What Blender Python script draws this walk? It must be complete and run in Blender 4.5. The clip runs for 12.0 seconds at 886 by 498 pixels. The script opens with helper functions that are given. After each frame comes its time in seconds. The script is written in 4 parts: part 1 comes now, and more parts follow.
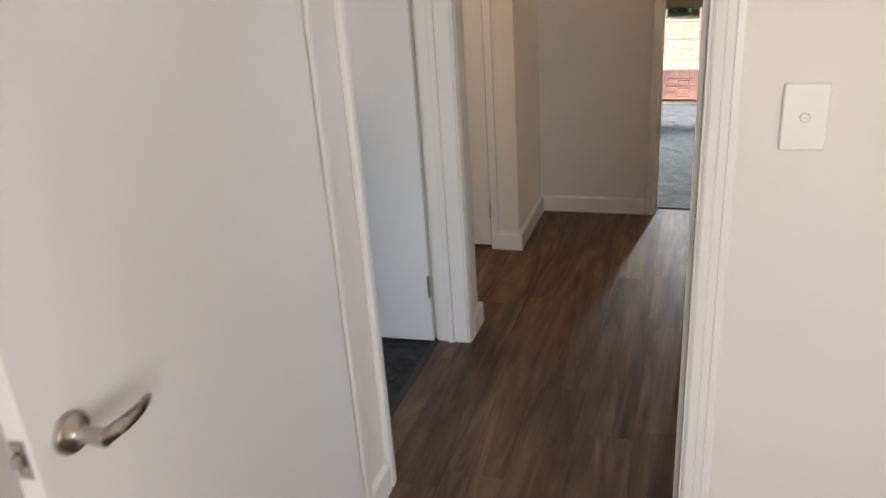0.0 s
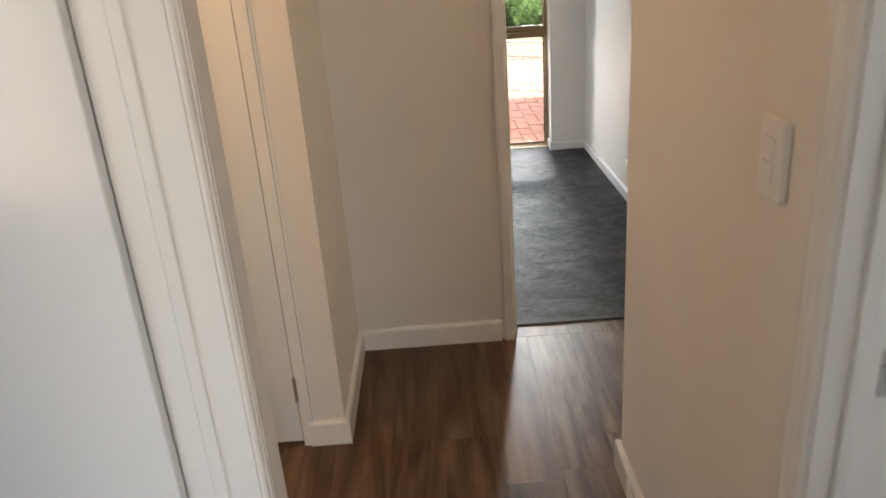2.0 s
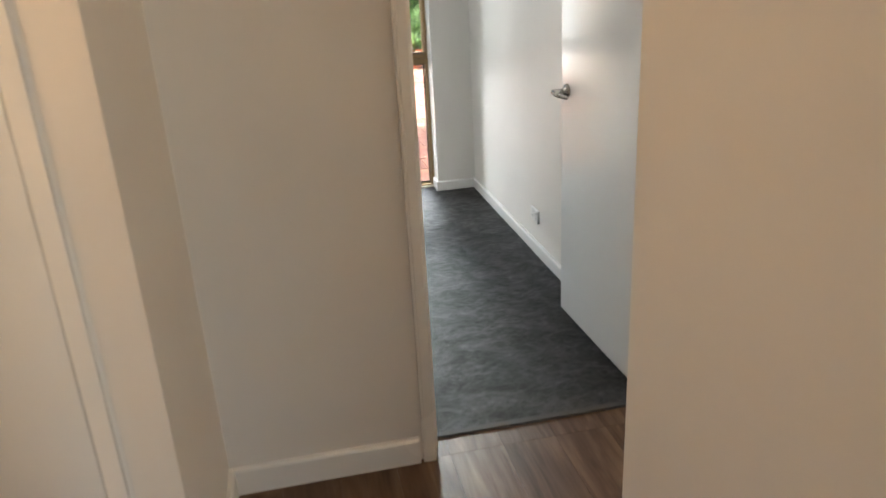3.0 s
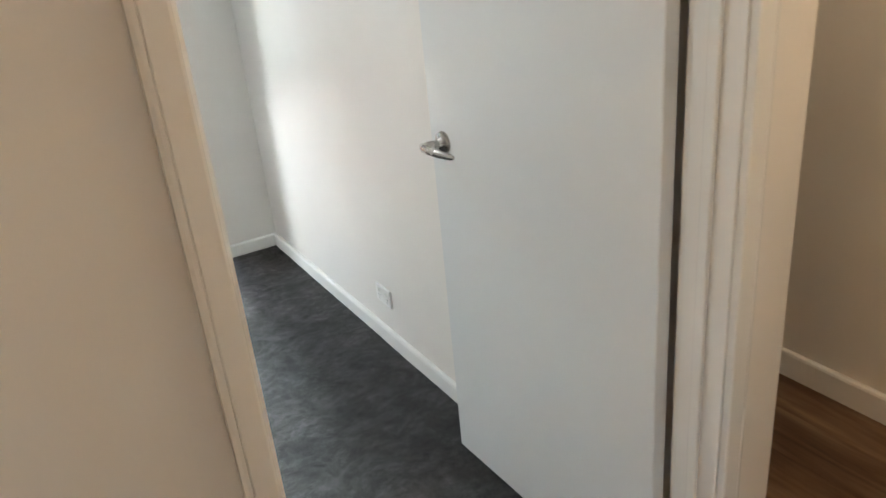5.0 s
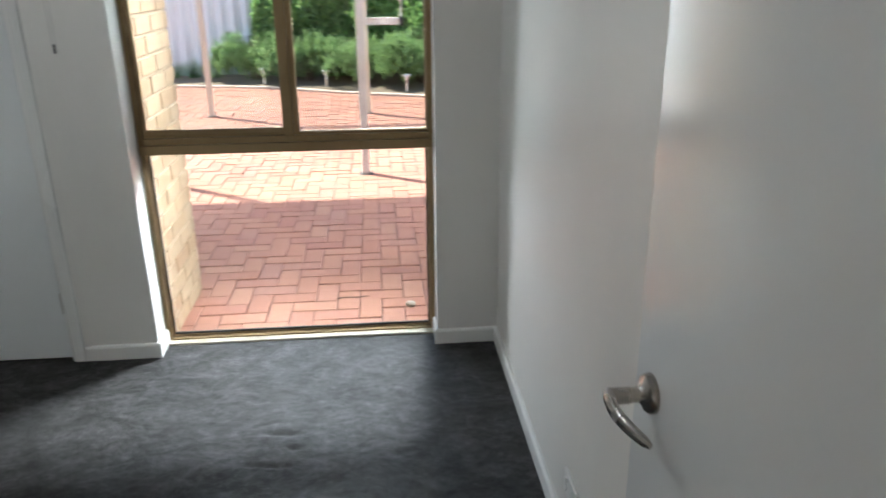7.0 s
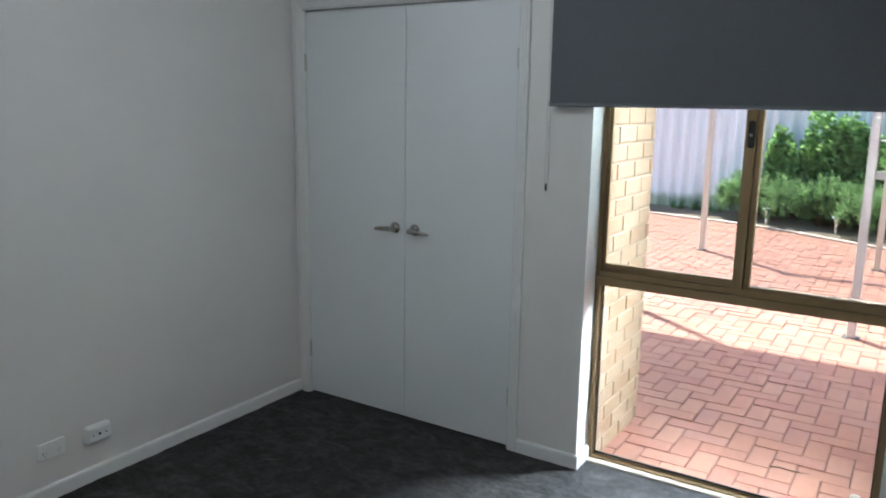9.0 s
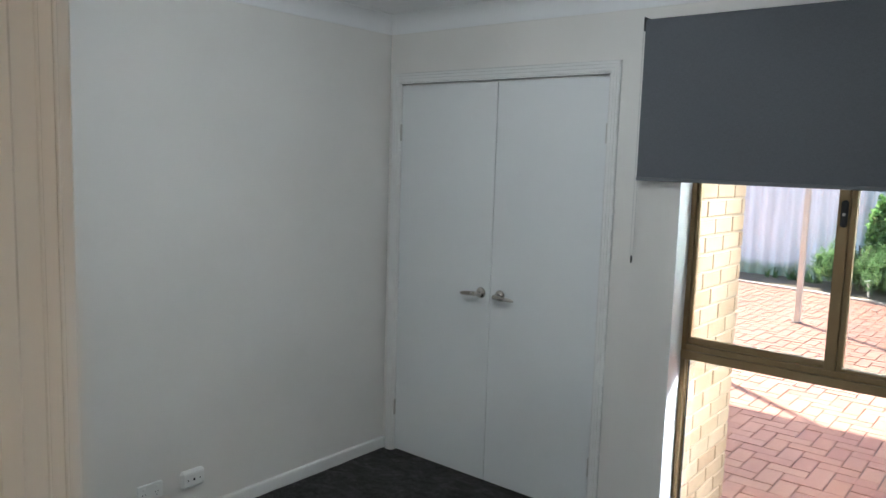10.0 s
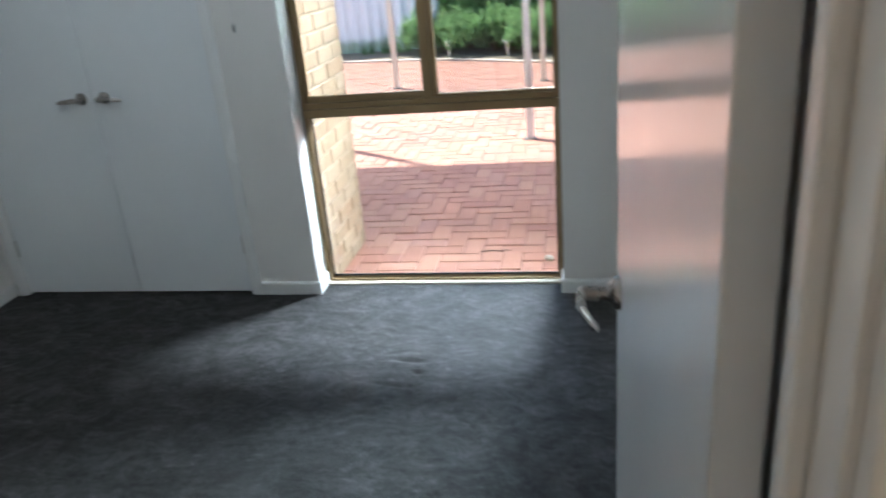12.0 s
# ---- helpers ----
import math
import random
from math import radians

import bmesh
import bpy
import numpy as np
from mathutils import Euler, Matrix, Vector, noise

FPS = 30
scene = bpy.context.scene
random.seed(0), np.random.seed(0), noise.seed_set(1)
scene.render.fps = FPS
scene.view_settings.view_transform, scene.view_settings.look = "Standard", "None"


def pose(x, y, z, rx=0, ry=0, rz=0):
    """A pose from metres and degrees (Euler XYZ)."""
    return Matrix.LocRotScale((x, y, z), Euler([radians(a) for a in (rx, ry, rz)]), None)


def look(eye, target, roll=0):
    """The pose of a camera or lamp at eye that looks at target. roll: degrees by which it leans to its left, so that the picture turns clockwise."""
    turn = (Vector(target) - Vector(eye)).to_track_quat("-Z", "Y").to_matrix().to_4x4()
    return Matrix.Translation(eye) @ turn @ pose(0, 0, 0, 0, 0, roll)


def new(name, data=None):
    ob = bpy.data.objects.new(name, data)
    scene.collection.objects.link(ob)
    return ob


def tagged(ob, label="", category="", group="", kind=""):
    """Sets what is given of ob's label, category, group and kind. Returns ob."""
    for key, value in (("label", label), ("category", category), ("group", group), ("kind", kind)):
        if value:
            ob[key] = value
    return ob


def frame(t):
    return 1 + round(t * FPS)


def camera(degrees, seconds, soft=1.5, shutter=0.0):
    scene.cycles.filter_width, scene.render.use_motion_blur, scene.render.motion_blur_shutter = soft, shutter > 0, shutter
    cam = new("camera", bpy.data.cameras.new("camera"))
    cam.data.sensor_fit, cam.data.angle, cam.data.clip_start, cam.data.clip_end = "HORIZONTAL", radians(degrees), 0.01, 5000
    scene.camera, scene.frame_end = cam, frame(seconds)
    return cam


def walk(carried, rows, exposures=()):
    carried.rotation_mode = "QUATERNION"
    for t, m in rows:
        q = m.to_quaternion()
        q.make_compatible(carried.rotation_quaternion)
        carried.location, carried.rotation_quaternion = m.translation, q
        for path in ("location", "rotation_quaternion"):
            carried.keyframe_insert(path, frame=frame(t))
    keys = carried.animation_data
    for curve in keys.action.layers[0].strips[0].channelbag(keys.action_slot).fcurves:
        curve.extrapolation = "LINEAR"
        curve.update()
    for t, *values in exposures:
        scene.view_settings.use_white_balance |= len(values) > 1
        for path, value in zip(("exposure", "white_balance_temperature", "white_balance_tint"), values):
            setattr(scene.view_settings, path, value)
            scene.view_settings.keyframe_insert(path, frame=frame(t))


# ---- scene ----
cam = camera(61.0, 12.0, soft=1.5, shutter=0.35)

PATH = [
    (0, (0.785, -4.139, 1.475), (0.186, -2.383, 0.727), -4.0),
    (0.5, (0.66, -3.832, 1.489), (0.224, -2.028, 0.743), -3.3),
    (1, (0.535, -3.495, 1.539), (0.285, -1.662, 0.778), -3.9),
    (1.5, (0.44, -3.118, 1.51), (0.371, -1.266, 0.758), -4.6),
    (2, (0.372, -2.736, 1.528), (0.369, -0.883, 0.776), -4.3),
    (2.5, (0.302, -2.354, 1.487), (0.459, -0.499, 0.757), -3.6),
    (3, (0.308, -1.986, 1.496), (0.665, -0.157, 0.772), -3.2),
    (3.2, (0.317, -1.832, 1.488), (0.733, -0.015, 0.762), -2.9),
    (4.8, (0.453, -0.838, 1.479), (1.327, 0.778, 0.689), -5.3),
    (5, (0.479, -0.751, 1.487), (1.37, 0.851, 0.686), -5.6),
    (5.5, (0.541, -0.518, 1.495), (1.429, 1.08, 0.684), -5.4),
    (6, (0.636, -0.32, 1.522), (1.453, 1.327, 0.734), -4.0),
    (6.5, (0.863, -0.153, 1.515), (1.393, 1.626, 0.771), -2.2),
    (7, (1.03, -0.042, 1.527), (1.19, 1.826, 0.831), -0.6),
    (7.5, (1.127, 0.023, 1.531), (0.903, 1.894, 0.858), -0.7),
    (7.7, (1.167, -0.002, 1.558), (0.767, 1.842, 0.896), -1.6),
    (9.3, (1.278, -0.132, 1.651), (0.146, 1.486, 1.33), 1.7),
    (9.5, (1.291, -0.149, 1.672), (0.118, 1.444, 1.385), 1.9),
    (10, (1.31, -0.193, 1.686), (0.055, 1.345, 1.447), 1.8),
    (10.5, (1.335, -0.165, 1.664), (0.069, 1.347, 1.326), 0.6),
    (11, (1.352, -0.158, 1.586), (0.262, 1.443, 1.088), -1.5),
    (11.3, (1.307, -0.171, 1.573), (0.429, 1.527, 0.984), -2.1),
    (11.5, (1.314, -0.19, 1.548), (0.574, 1.558, 0.919), -3.5),
    (12, (1.328, -0.298, 1.518), (0.97, 1.525, 0.778), -5.1),
]
EXPOSURES = [(0.0, 2.12, 6900, 15), (1.0, 2.03, 7050, 15), (1.5, 2.34, 7200, 15), (3.0, 2.56, 6800, 9), (4.8, 2.88, 6600, 8), (5.5, 2.68, 6600, 8), (6.0, 2.4, 6600, 8), (6.5, 2.0, 6550, 9), (7.0, 1.78, 6350, 8), (7.5, 1.65, 6000, 6),
             (9.3, 1.85, 5950, 7), (10.0, 2.05, 6100, 7), (10.5, 2.18, 6500, 9), (11.0, 2.0, 6450, 8), (12.0, 1.82, 5750, 5)]
walk(cam, [(t, look(e, g, r)) for t, e, g, r in PATH], EXPOSURES)

# ---- world, sun, large lights ----
SUN_DIR = Vector((-0.81, 0.59, 0.0)).normalized()   # where the sun stands, in plan
SUN_EL = radians(62)
world = bpy.data.worlds.new("world")
scene.world = world
world.use_nodes = True
sky = world.node_tree.nodes.new("ShaderNodeTexSky")
sky.sky_type = "NISHITA"
sky.sun_disc = False
sky.sun_elevation = SUN_EL
sky.sun_rotation = math.atan2(SUN_DIR.x, SUN_DIR.y)
world.node_tree.links.new(sky.outputs[0], world.node_tree.nodes["Background"].inputs[0])
world.node_tree.nodes["Background"].inputs[1].default_value = 0.15


def lamp(name, kind, energy, colour, m, size=0.1, size_y=None):
    data = bpy.data.lights.new(name, kind)
    data.energy, data.color = energy, colour
    if kind == "AREA":
        data.shape, data.size, data.size_y = "RECTANGLE", size, size_y or size
    elif kind == "SUN":
        data.angle = size
    else:
        data.shadow_soft_size = size
    ob = new(name, data)
    ob.matrix_world = m
    return ob


sun_from = Vector((SUN_DIR.x * math.cos(SUN_EL), SUN_DIR.y * math.cos(SUN_EL), math.sin(SUN_EL)))
lamp("sun", "SUN", 5.0, (1.0, 0.95, 0.87), look(sun_from * 30, (0, 0, 0)), radians(2.0))
# unseen lamp added on the courtyard's open side, slanting sky light into the bedroom
court_fill = lamp("courtyard_fill_light", "AREA", 7.0, (0.90, 0.95, 1.0), look((-1.72, 6.0, 0.80), (1.2, 1.8, 0.95)), 1.7, 1.3)
court_fill.data.spread = radians(70)
# unseen fill lamp added under the translucent patio roof, aimed into the window
patio_fill = lamp("patio_fill_light", "AREA", 104, (0.88, 0.95, 1.0), look((1.80, 4.35, 2.42), (0.44, 1.30, 0.34)), 1.35, 0.8)
patio_fill.data.spread = radians(78)
# sky light in the windows of the rooms beside the hall
lamp("window_light_front", "AREA", 11.5, (1.0, 0.945, 0.86), look((1.9, -6.16, 1.35), (1.6, 0, 1.1)), 1.9, 1.5)
lamp("window_light_left", "AREA", 1.5, (0.78, 0.88, 1.0), look((-1.9, -4.46, 1.2), (-1.7, 0, 1.1)), 0.75, 1.3)
lamp("window_light_bath", "AREA", 3.0, (0.84, 0.93, 1.0), look((2.43, -1.75, 1.75), (0.9, -1.7, 0.6)), 0.8, 0.7)
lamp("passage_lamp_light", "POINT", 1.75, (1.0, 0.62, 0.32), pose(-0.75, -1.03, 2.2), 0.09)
# added fill lamp standing in for ground bounce; no ceiling lamp is known here
lamp("bedroom_fill_light", "POINT", 3.6, (0.92, 0.97, 1.0), pose(-0.10, 1.50, 2.24), 0.10)
# added fill lamp that brightens passage and end wall; its source is unknown
lamp("side_passage_fill_light", "POINT", 0.85, (1.0, 0.88, 0.70), pose(2.0, -0.45, 2.22), 0.09)
# fill lamp added before the passage's solid end wall, which has no window
lamp("side_passage_end_fill", "AREA", 32, (1.0, 0.95, 0.88), look((2.03, 3.94, 1.4), (2.03, 0, 1.0)), 0.6, 1.2)


# ---- materials ----
def material(name, colour, rough=0.5, metal=0.0):
    m = bpy.data.materials.new(name)
    m.use_nodes = True
    n = m.node_tree.nodes["Principled BSDF"]
    n.inputs["Base Color"].default_value = (*colour, 1)
    n.inputs["Roughness"].default_value = rough
    n.inputs["Metallic"].default_value = metal
    return m, m.node_tree, n


def add(tree, kind, **values):
    n = tree.nodes.new(kind)
    for key, value in values.items():
        n.inputs[key].default_value = value
    return n


def ramp(tree, fac, stops):
    r = tree.nodes.new("ShaderNodeValToRGB")
    while len(r.color_ramp.elements) < len(stops):
        r.color_ramp.elements.new(0.5)
    for e, (at, c) in zip(r.color_ramp.elements, stops):
        e.position, e.color = at, (*c, 1)
    tree.links.new(fac, r.inputs[0])
    return r.outputs[0]


def coords(tree, scale=(1, 1, 1), rot=(0, 0, 0)):
    g = tree.nodes.new("ShaderNodeNewGeometry")
    mp = add(tree, "ShaderNodeMapping", Scale=scale, Rotation=rot)
    tree.links.new(g.outputs["Position"], mp.inputs["Vector"])
    return mp.outputs[0]


def noise_tex(tree, vec, scale, detail=4.0, rough=0.55, distort=0.0):
    n = add(tree, "ShaderNodeTexNoise", Scale=scale, Detail=detail, Roughness=rough, Distortion=distort)
    tree.links.new(vec, n.inputs["Vector"])
    return n.outputs[0]


def mix(tree, fac, a, b, blend="MIX"):
    m = tree.nodes.new("ShaderNodeMix")
    m.data_type, m.blend_type = "RGBA", blend
    for sock, v in ((m.inputs[0], fac), (m.inputs[6], a), (m.inputs[7], b)):
        if isinstance(v, bpy.types.NodeSocket):
            tree.links.new(v, sock)
        elif isinstance(v, tuple):
            sock.default_value = (*v, 1)
        else:
            sock.default_value = v
    return m.outputs[2]


def bump(tree, bsdf, height, strength, dist):
    b = add(tree, "ShaderNodeBump", Strength=strength, Distance=dist)
    tree.links.new(height, b.inputs["Height"])
    tree.links.new(b.outputs[0], bsdf.inputs["Normal"])


def painted(name, colour, rough, grain=220, strength=0.12, patch=0.03):
    """Paint with roller texture and faint uneven patches."""
    m, t, n = material(name, colour, rough)
    v = coords(t)
    big = noise_tex(t, v, 1.7, 3)
    lo = tuple(c * (1 - patch) for c in colour)
    hi = tuple(min(1, c * (1 + patch)) for c in colour)
    t.links.new(ramp(t, big, ((0.3, lo), (0.7, hi))), n.inputs["Base Color"])
    r = ramp(t, noise_tex(t, v, 2.5, 1), ((0.2, (rough - 0.02,) * 3), (0.8, (rough + 0.02,) * 3)))
    t.links.new(r, n.inputs["Roughness"])
    bump(t, n, noise_tex(t, v, grain, 2), strength, 0.002)
    return m


WALL = painted("wall_paint", (0.74, 0.715, 0.68), 0.55, 260, 0.10)
CEIL = painted("ceiling_paint", (0.80, 0.80, 0.80), 0.8, 200, 0.1)
TRIM = painted("trim_gloss", (0.79, 0.785, 0.765), 0.26, 40, 0.05, 0.015)
LEAF = painted("door_gloss", (0.77, 0.785, 0.79), 0.16, 35, 0.015, 0.012)
LEAF.node_tree.nodes["Principled BSDF"].inputs["Specular IOR Level"].default_value = 0.9
PLASTIC = painted("white_plastic", (0.80, 0.79, 0.77), 0.3, 30, 0.0, 0.01)
PLASTIC_GREY = painted("switch_shadow_grey", (0.42, 0.41, 0.40), 0.4, 30, 0.0, 0.01)
PLASTIC_DARK = painted("dark_plastic", (0.015, 0.015, 0.016), 0.35, 30, 0.0, 0.01)
# rubber of the gasket, also the dark colour of shaded gaps
DARK_GAP = painted("rubber_and_gap_shade", (0.02, 0.018, 0.016), 0.7, 60, 0.1)
TILE_WALL = painted("wall_tile_glaze", (0.74, 0.78, 0.80), 0.12, 8, 0.03, 0.02)
GROUT = painted("grout", (0.42, 0.44, 0.45), 0.9)
POST_GREY = painted("post_paint_grey", (0.55, 0.50, 0.50), 0.5, 60, 0.2, 0.08)
POST_CREAM = painted("post_paint_cream", (0.70, 0.62, 0.50), 0.5, 60, 0.2, 0.10)


def polycarbonate():
    m, t, n = material("translucent_roof_sheet", (0.85, 0.85, 0.83), 0.4)
    # translucency added to brighten the patio and room below the unseen roof
    tl = add(t, "ShaderNodeBsdfTranslucent", Color=(0.52, 0.53, 0.53, 1))
    mx = add(t, "ShaderNodeMixShader", Fac=0.75)
    t.links.new(n.outputs[0], mx.inputs[1])
    t.links.new(tl.outputs[0], mx.inputs[2])
    t.links.new(mx.outputs[0], t.nodes["Material Output"].inputs[0])
    return m


ROOF_SHEET = polycarbonate()
TERRACOTTA = painted("terracotta", (0.52, 0.17, 0.08), 0.8, 60, 0.3, 0.1)
KERB = painted("kerb_concrete", (0.50, 0.40, 0.32), 0.9, 120, 0.5, 0.15)
SILL_WHITE = painted("sill_paint", (0.44, 0.39, 0.31), 0.5, 60, 0.1)


def metal(name, colour, rough, grain=(1, 1, 1), metallic=1.0):
    m, t, n = material(name, colour, rough, metallic)
    v = coords(t, grain)
    t.links.new(ramp(t, noise_tex(t, v, 14, 2), ((0.3, (rough - 0.03,) * 3), (0.7, (rough + 0.04,) * 3))), n.inputs["Roughness"])
    return m


NICKEL = metal("brushed_nickel", (0.46, 0.43, 0.40), 0.26)
POLISHED = metal("polished_steel", (0.80, 0.80, 0.80), 0.28, metallic=0.7)
STEEL = metal("steel_plate", (0.50, 0.48, 0.45), 0.3)
BRONZE = metal("bronze_anodised_aluminium", (0.30, 0.205, 0.105), 0.40, metallic=0.6)
STRIP = painted("threshold_strip", (0.055, 0.052, 0.05), 0.75, 60, 0.1)


def vinyl():
    """Oak-look vinyl planks with long grain; each plank has its own tone."""
    m, t, n = material("oak_vinyl", (0.2, 0.12, 0.07), 0.36)
    info = t.nodes.new("ShaderNodeObjectInfo")
    g = t.nodes.new("ShaderNodeNewGeometry")
    off = t.nodes.new("ShaderNodeVectorMath")
    off.operation = "MULTIPLY_ADD"
    comb = t.nodes.new("ShaderNodeCombineXYZ")
    for i in range(3):
        t.links.new(info.outputs["Random"], comb.inputs[i])
    t.links.new(comb.outputs[0], off.inputs[0])
    off.inputs[1].default_value = (7.0, 31.0, 3.0)
    t.links.new(g.outputs["Position"], off.inputs[2])
    def stretched(sx, sy):
        mp = add(t, "ShaderNodeMapping", Scale=(sx, sy, 1.0))
        t.links.new(off.outputs[0], mp.inputs["Vector"])
        return mp.outputs[0]
    broad = noise_tex(t, stretched(11.0, 1.5), 1.3, 4, 0.55, 0.8)
    fine = noise_tex(t, stretched(70.0, 2.6), 1.6, 5, 0.65, 0.5)
    figure = noise_tex(t, stretched(6.0, 0.62), 1.1, 2, 0.35, 0.2)
    turns = t.nodes.new("ShaderNodeMath")
    turns.operation = "MULTIPLY"
    turns.inputs[1].default_value = 14.0
    t.links.new(figure, turns.inputs[0])
    rings = t.nodes.new("ShaderNodeMath")
    rings.operation = "PINGPONG"
    rings.inputs[1].default_value = 1.0
    t.links.new(turns.outputs[0], rings.inputs[0])
    knots = t.nodes.new("ShaderNodeTexVoronoi")
    knots.inputs["Scale"].default_value = 1.0
    t.links.new(stretched(4.2, 1.3), knots.inputs["Vector"])
    base = ramp(t, broad, ((0.30, (0.050, 0.025, 0.013)), (0.44, (0.108, 0.060, 0.034)), (0.58, (0.158, 0.097, 0.059)), (0.74, (0.225, 0.150, 0.098))))
    c = mix(t, 0.42, base, ramp(t, fine, ((0.30, (0.60, 0.55, 0.51)), (0.55, (1, 1, 1)))), "MULTIPLY")
    c = mix(t, 0.55, c, ramp(t, rings.outputs[0], ((0.0, (0.55, 0.49, 0.45)), (0.55, (0.95, 0.94, 0.93)), (1.0, (1.12, 1.10, 1.07)))), "MULTIPLY")
    c = mix(t, 0.7, c, ramp(t, knots.outputs["Distance"], ((0.045, (0.28, 0.22, 0.18)), (0.12, (0.80, 0.76, 0.73)), (0.26, (1, 1, 1)))), "MULTIPLY")
    tone = ramp(t, info.outputs["Random"], ((0.0, (0.80, 0.79, 0.78)), (0.5, (1.0, 0.98, 0.96)), (1.0, (1.16, 1.14, 1.10))))
    c = mix(t, 1.0, c, tone, "MULTIPLY")
    t.links.new(c, n.inputs["Base Color"])
    t.links.new(ramp(t, fine, ((0.3, (0.54,) * 3), (0.7, (0.38,) * 3))), n.inputs["Roughness"])
    n.inputs["Specular IOR Level"].default_value = 0.42
    bump(t, n, mix(t, 0.6, fine, rings.outputs[0]), 0.35, 0.0015)
    return m


VINYL = vinyl()


def carpet_material(name="charcoal_carpet"):
    """Cut pile: dark fibres, trodden patches that lie one way or another, a soft gloss along the pile."""
    m, t, n = material(name, (0.03, 0.03, 0.033), 0.5)
    v = coords(t)
    tuft = noise_tex(t, v, 210, 3, 0.7)
    clump = noise_tex(t, coords(t, (1.0, 1.25, 1.0)), 34, 5, 0.7, 0.4)
    lie = noise_tex(t, coords(t, (1, 1.3, 1)), 7.5, 6, 0.72, 0.6)
    broad = noise_tex(t, v, 2.0, 4, 0.6)
    c = ramp(t, lie, ((0.37, (0.018, 0.0162, 0.0148)), (0.5, (0.032, 0.0298, 0.0284)), (0.63, (0.056, 0.0537, 0.0530))))
    c = mix(t, 0.7, c, ramp(t, tuft, ((0.3, (0.5, 0.5, 0.5)), (0.7, (1.4, 1.4, 1.4)))), "MULTIPLY")
    c = mix(t, 0.7, c, ramp(t, broad, ((0.35, (0.72, 0.72, 0.72)), (0.65, (1.25, 1.25, 1.25)))), "MULTIPLY")
    c = mix(t, 0.7, c, ramp(t, clump, ((0.3, (0.5, 0.5, 0.5)), (0.7, (1.5, 1.5, 1.5)))), "MULTIPLY")
    t.links.new(c, n.inputs["Base Color"])
    gloss = mix(t, 0.5, ramp(t, lie, ((0.36, (0.66,) * 3), (0.64, (0.46,) * 3))), ramp(t, clump, ((0.36, (0.70,) * 3), (0.64, (0.46,) * 3))))
    t.links.new(gloss, n.inputs["Roughness"])
    n.inputs["Specular IOR Level"].default_value = 0.31
    n.inputs["Specular Tint"].default_value = (0.96, 0.98, 1.0, 1)
    bump(t, n, mix(t, 0.35, tuft, clump), 0.7, 0.007)
    return m


CARPET = carpet_material()


def masonry(name, stops, rough=0.85, scale=40, strength=0.6):
    """Fired clay: tone from piece to piece, speckle and grit."""
    m, t, n = material(name, stops[0], rough)
    info = t.nodes.new("ShaderNodeObjectInfo")
    geo = t.nodes.new("ShaderNodeNewGeometry")
    tot = t.nodes.new("ShaderNodeMath")
    tot.operation = "ADD"
    t.links.new(info.outputs["Random"], tot.inputs[0])
    t.links.new(geo.outputs["Random Per Island"], tot.inputs[1])
    fr = t.nodes.new("ShaderNodeMath")
    fr.operation = "FRACT"
    t.links.new(tot.outputs[0], fr.inputs[0])
    k = len(stops)
    c = ramp(t, fr.outputs[0], [(i / (k - 1), s) for i, s in enumerate(stops)])
    v = coords(t)
    sp = noise_tex(t, v, scale, 5, 0.7)
    c = mix(t, 0.7, c, ramp(t, sp, ((0.3, (0.72, 0.70, 0.68)), (0.7, (1.18, 1.18, 1.18)))), "MULTIPLY")
    stain = noise_tex(t, v, 1.3, 4)
    c = mix(t, 0.5, c, ramp(t, stain, ((0.35, (0.8, 0.8, 0.8)), (0.65, (1.12, 1.1, 1.08)))), "MULTIPLY")
    t.links.new(c, n.inputs["Base Color"])
    bump(t, n, sp, strength, 0.004)
    return m


BRICK = masonry("cream_brick", ((0.35, 0.236, 0.142), (0.385, 0.268, 0.168), (0.41, 0.300, 0.200), (0.33, 0.205, 0.118)))
MORTAR = masonry("mortar", ((0.36, 0.28, 0.20), (0.38, 0.30, 0.22)))
PAVER = masonry("red_paver", ((0.335, 0.148, 0.098), (0.368, 0.168, 0.112), (0.390, 0.190, 0.132), (0.322, 0.140, 0.098), (0.358, 0.166, 0.116), (0.332, 0.160, 0.122)))
JOINT_SAND = masonry("joint_sand", ((0.060, 0.028, 0.020), (0.085, 0.042, 0.030)))
SOIL = masonry("soil", ((0.13, 0.10, 0.070), (0.19, 0.145, 0.10)), 1.0, 14, 1.0)
GROUND = masonry("bare_ground", ((0.22, 0.16, 0.11), (0.26, 0.19, 0.13)), 1.0, 6, 0.8)
FLOOR_TILE = masonry("bath_floor_tile", ((0.105, 0.095, 0.072), (0.12, 0.108, 0.082)), 0.22, 12, 0.1)


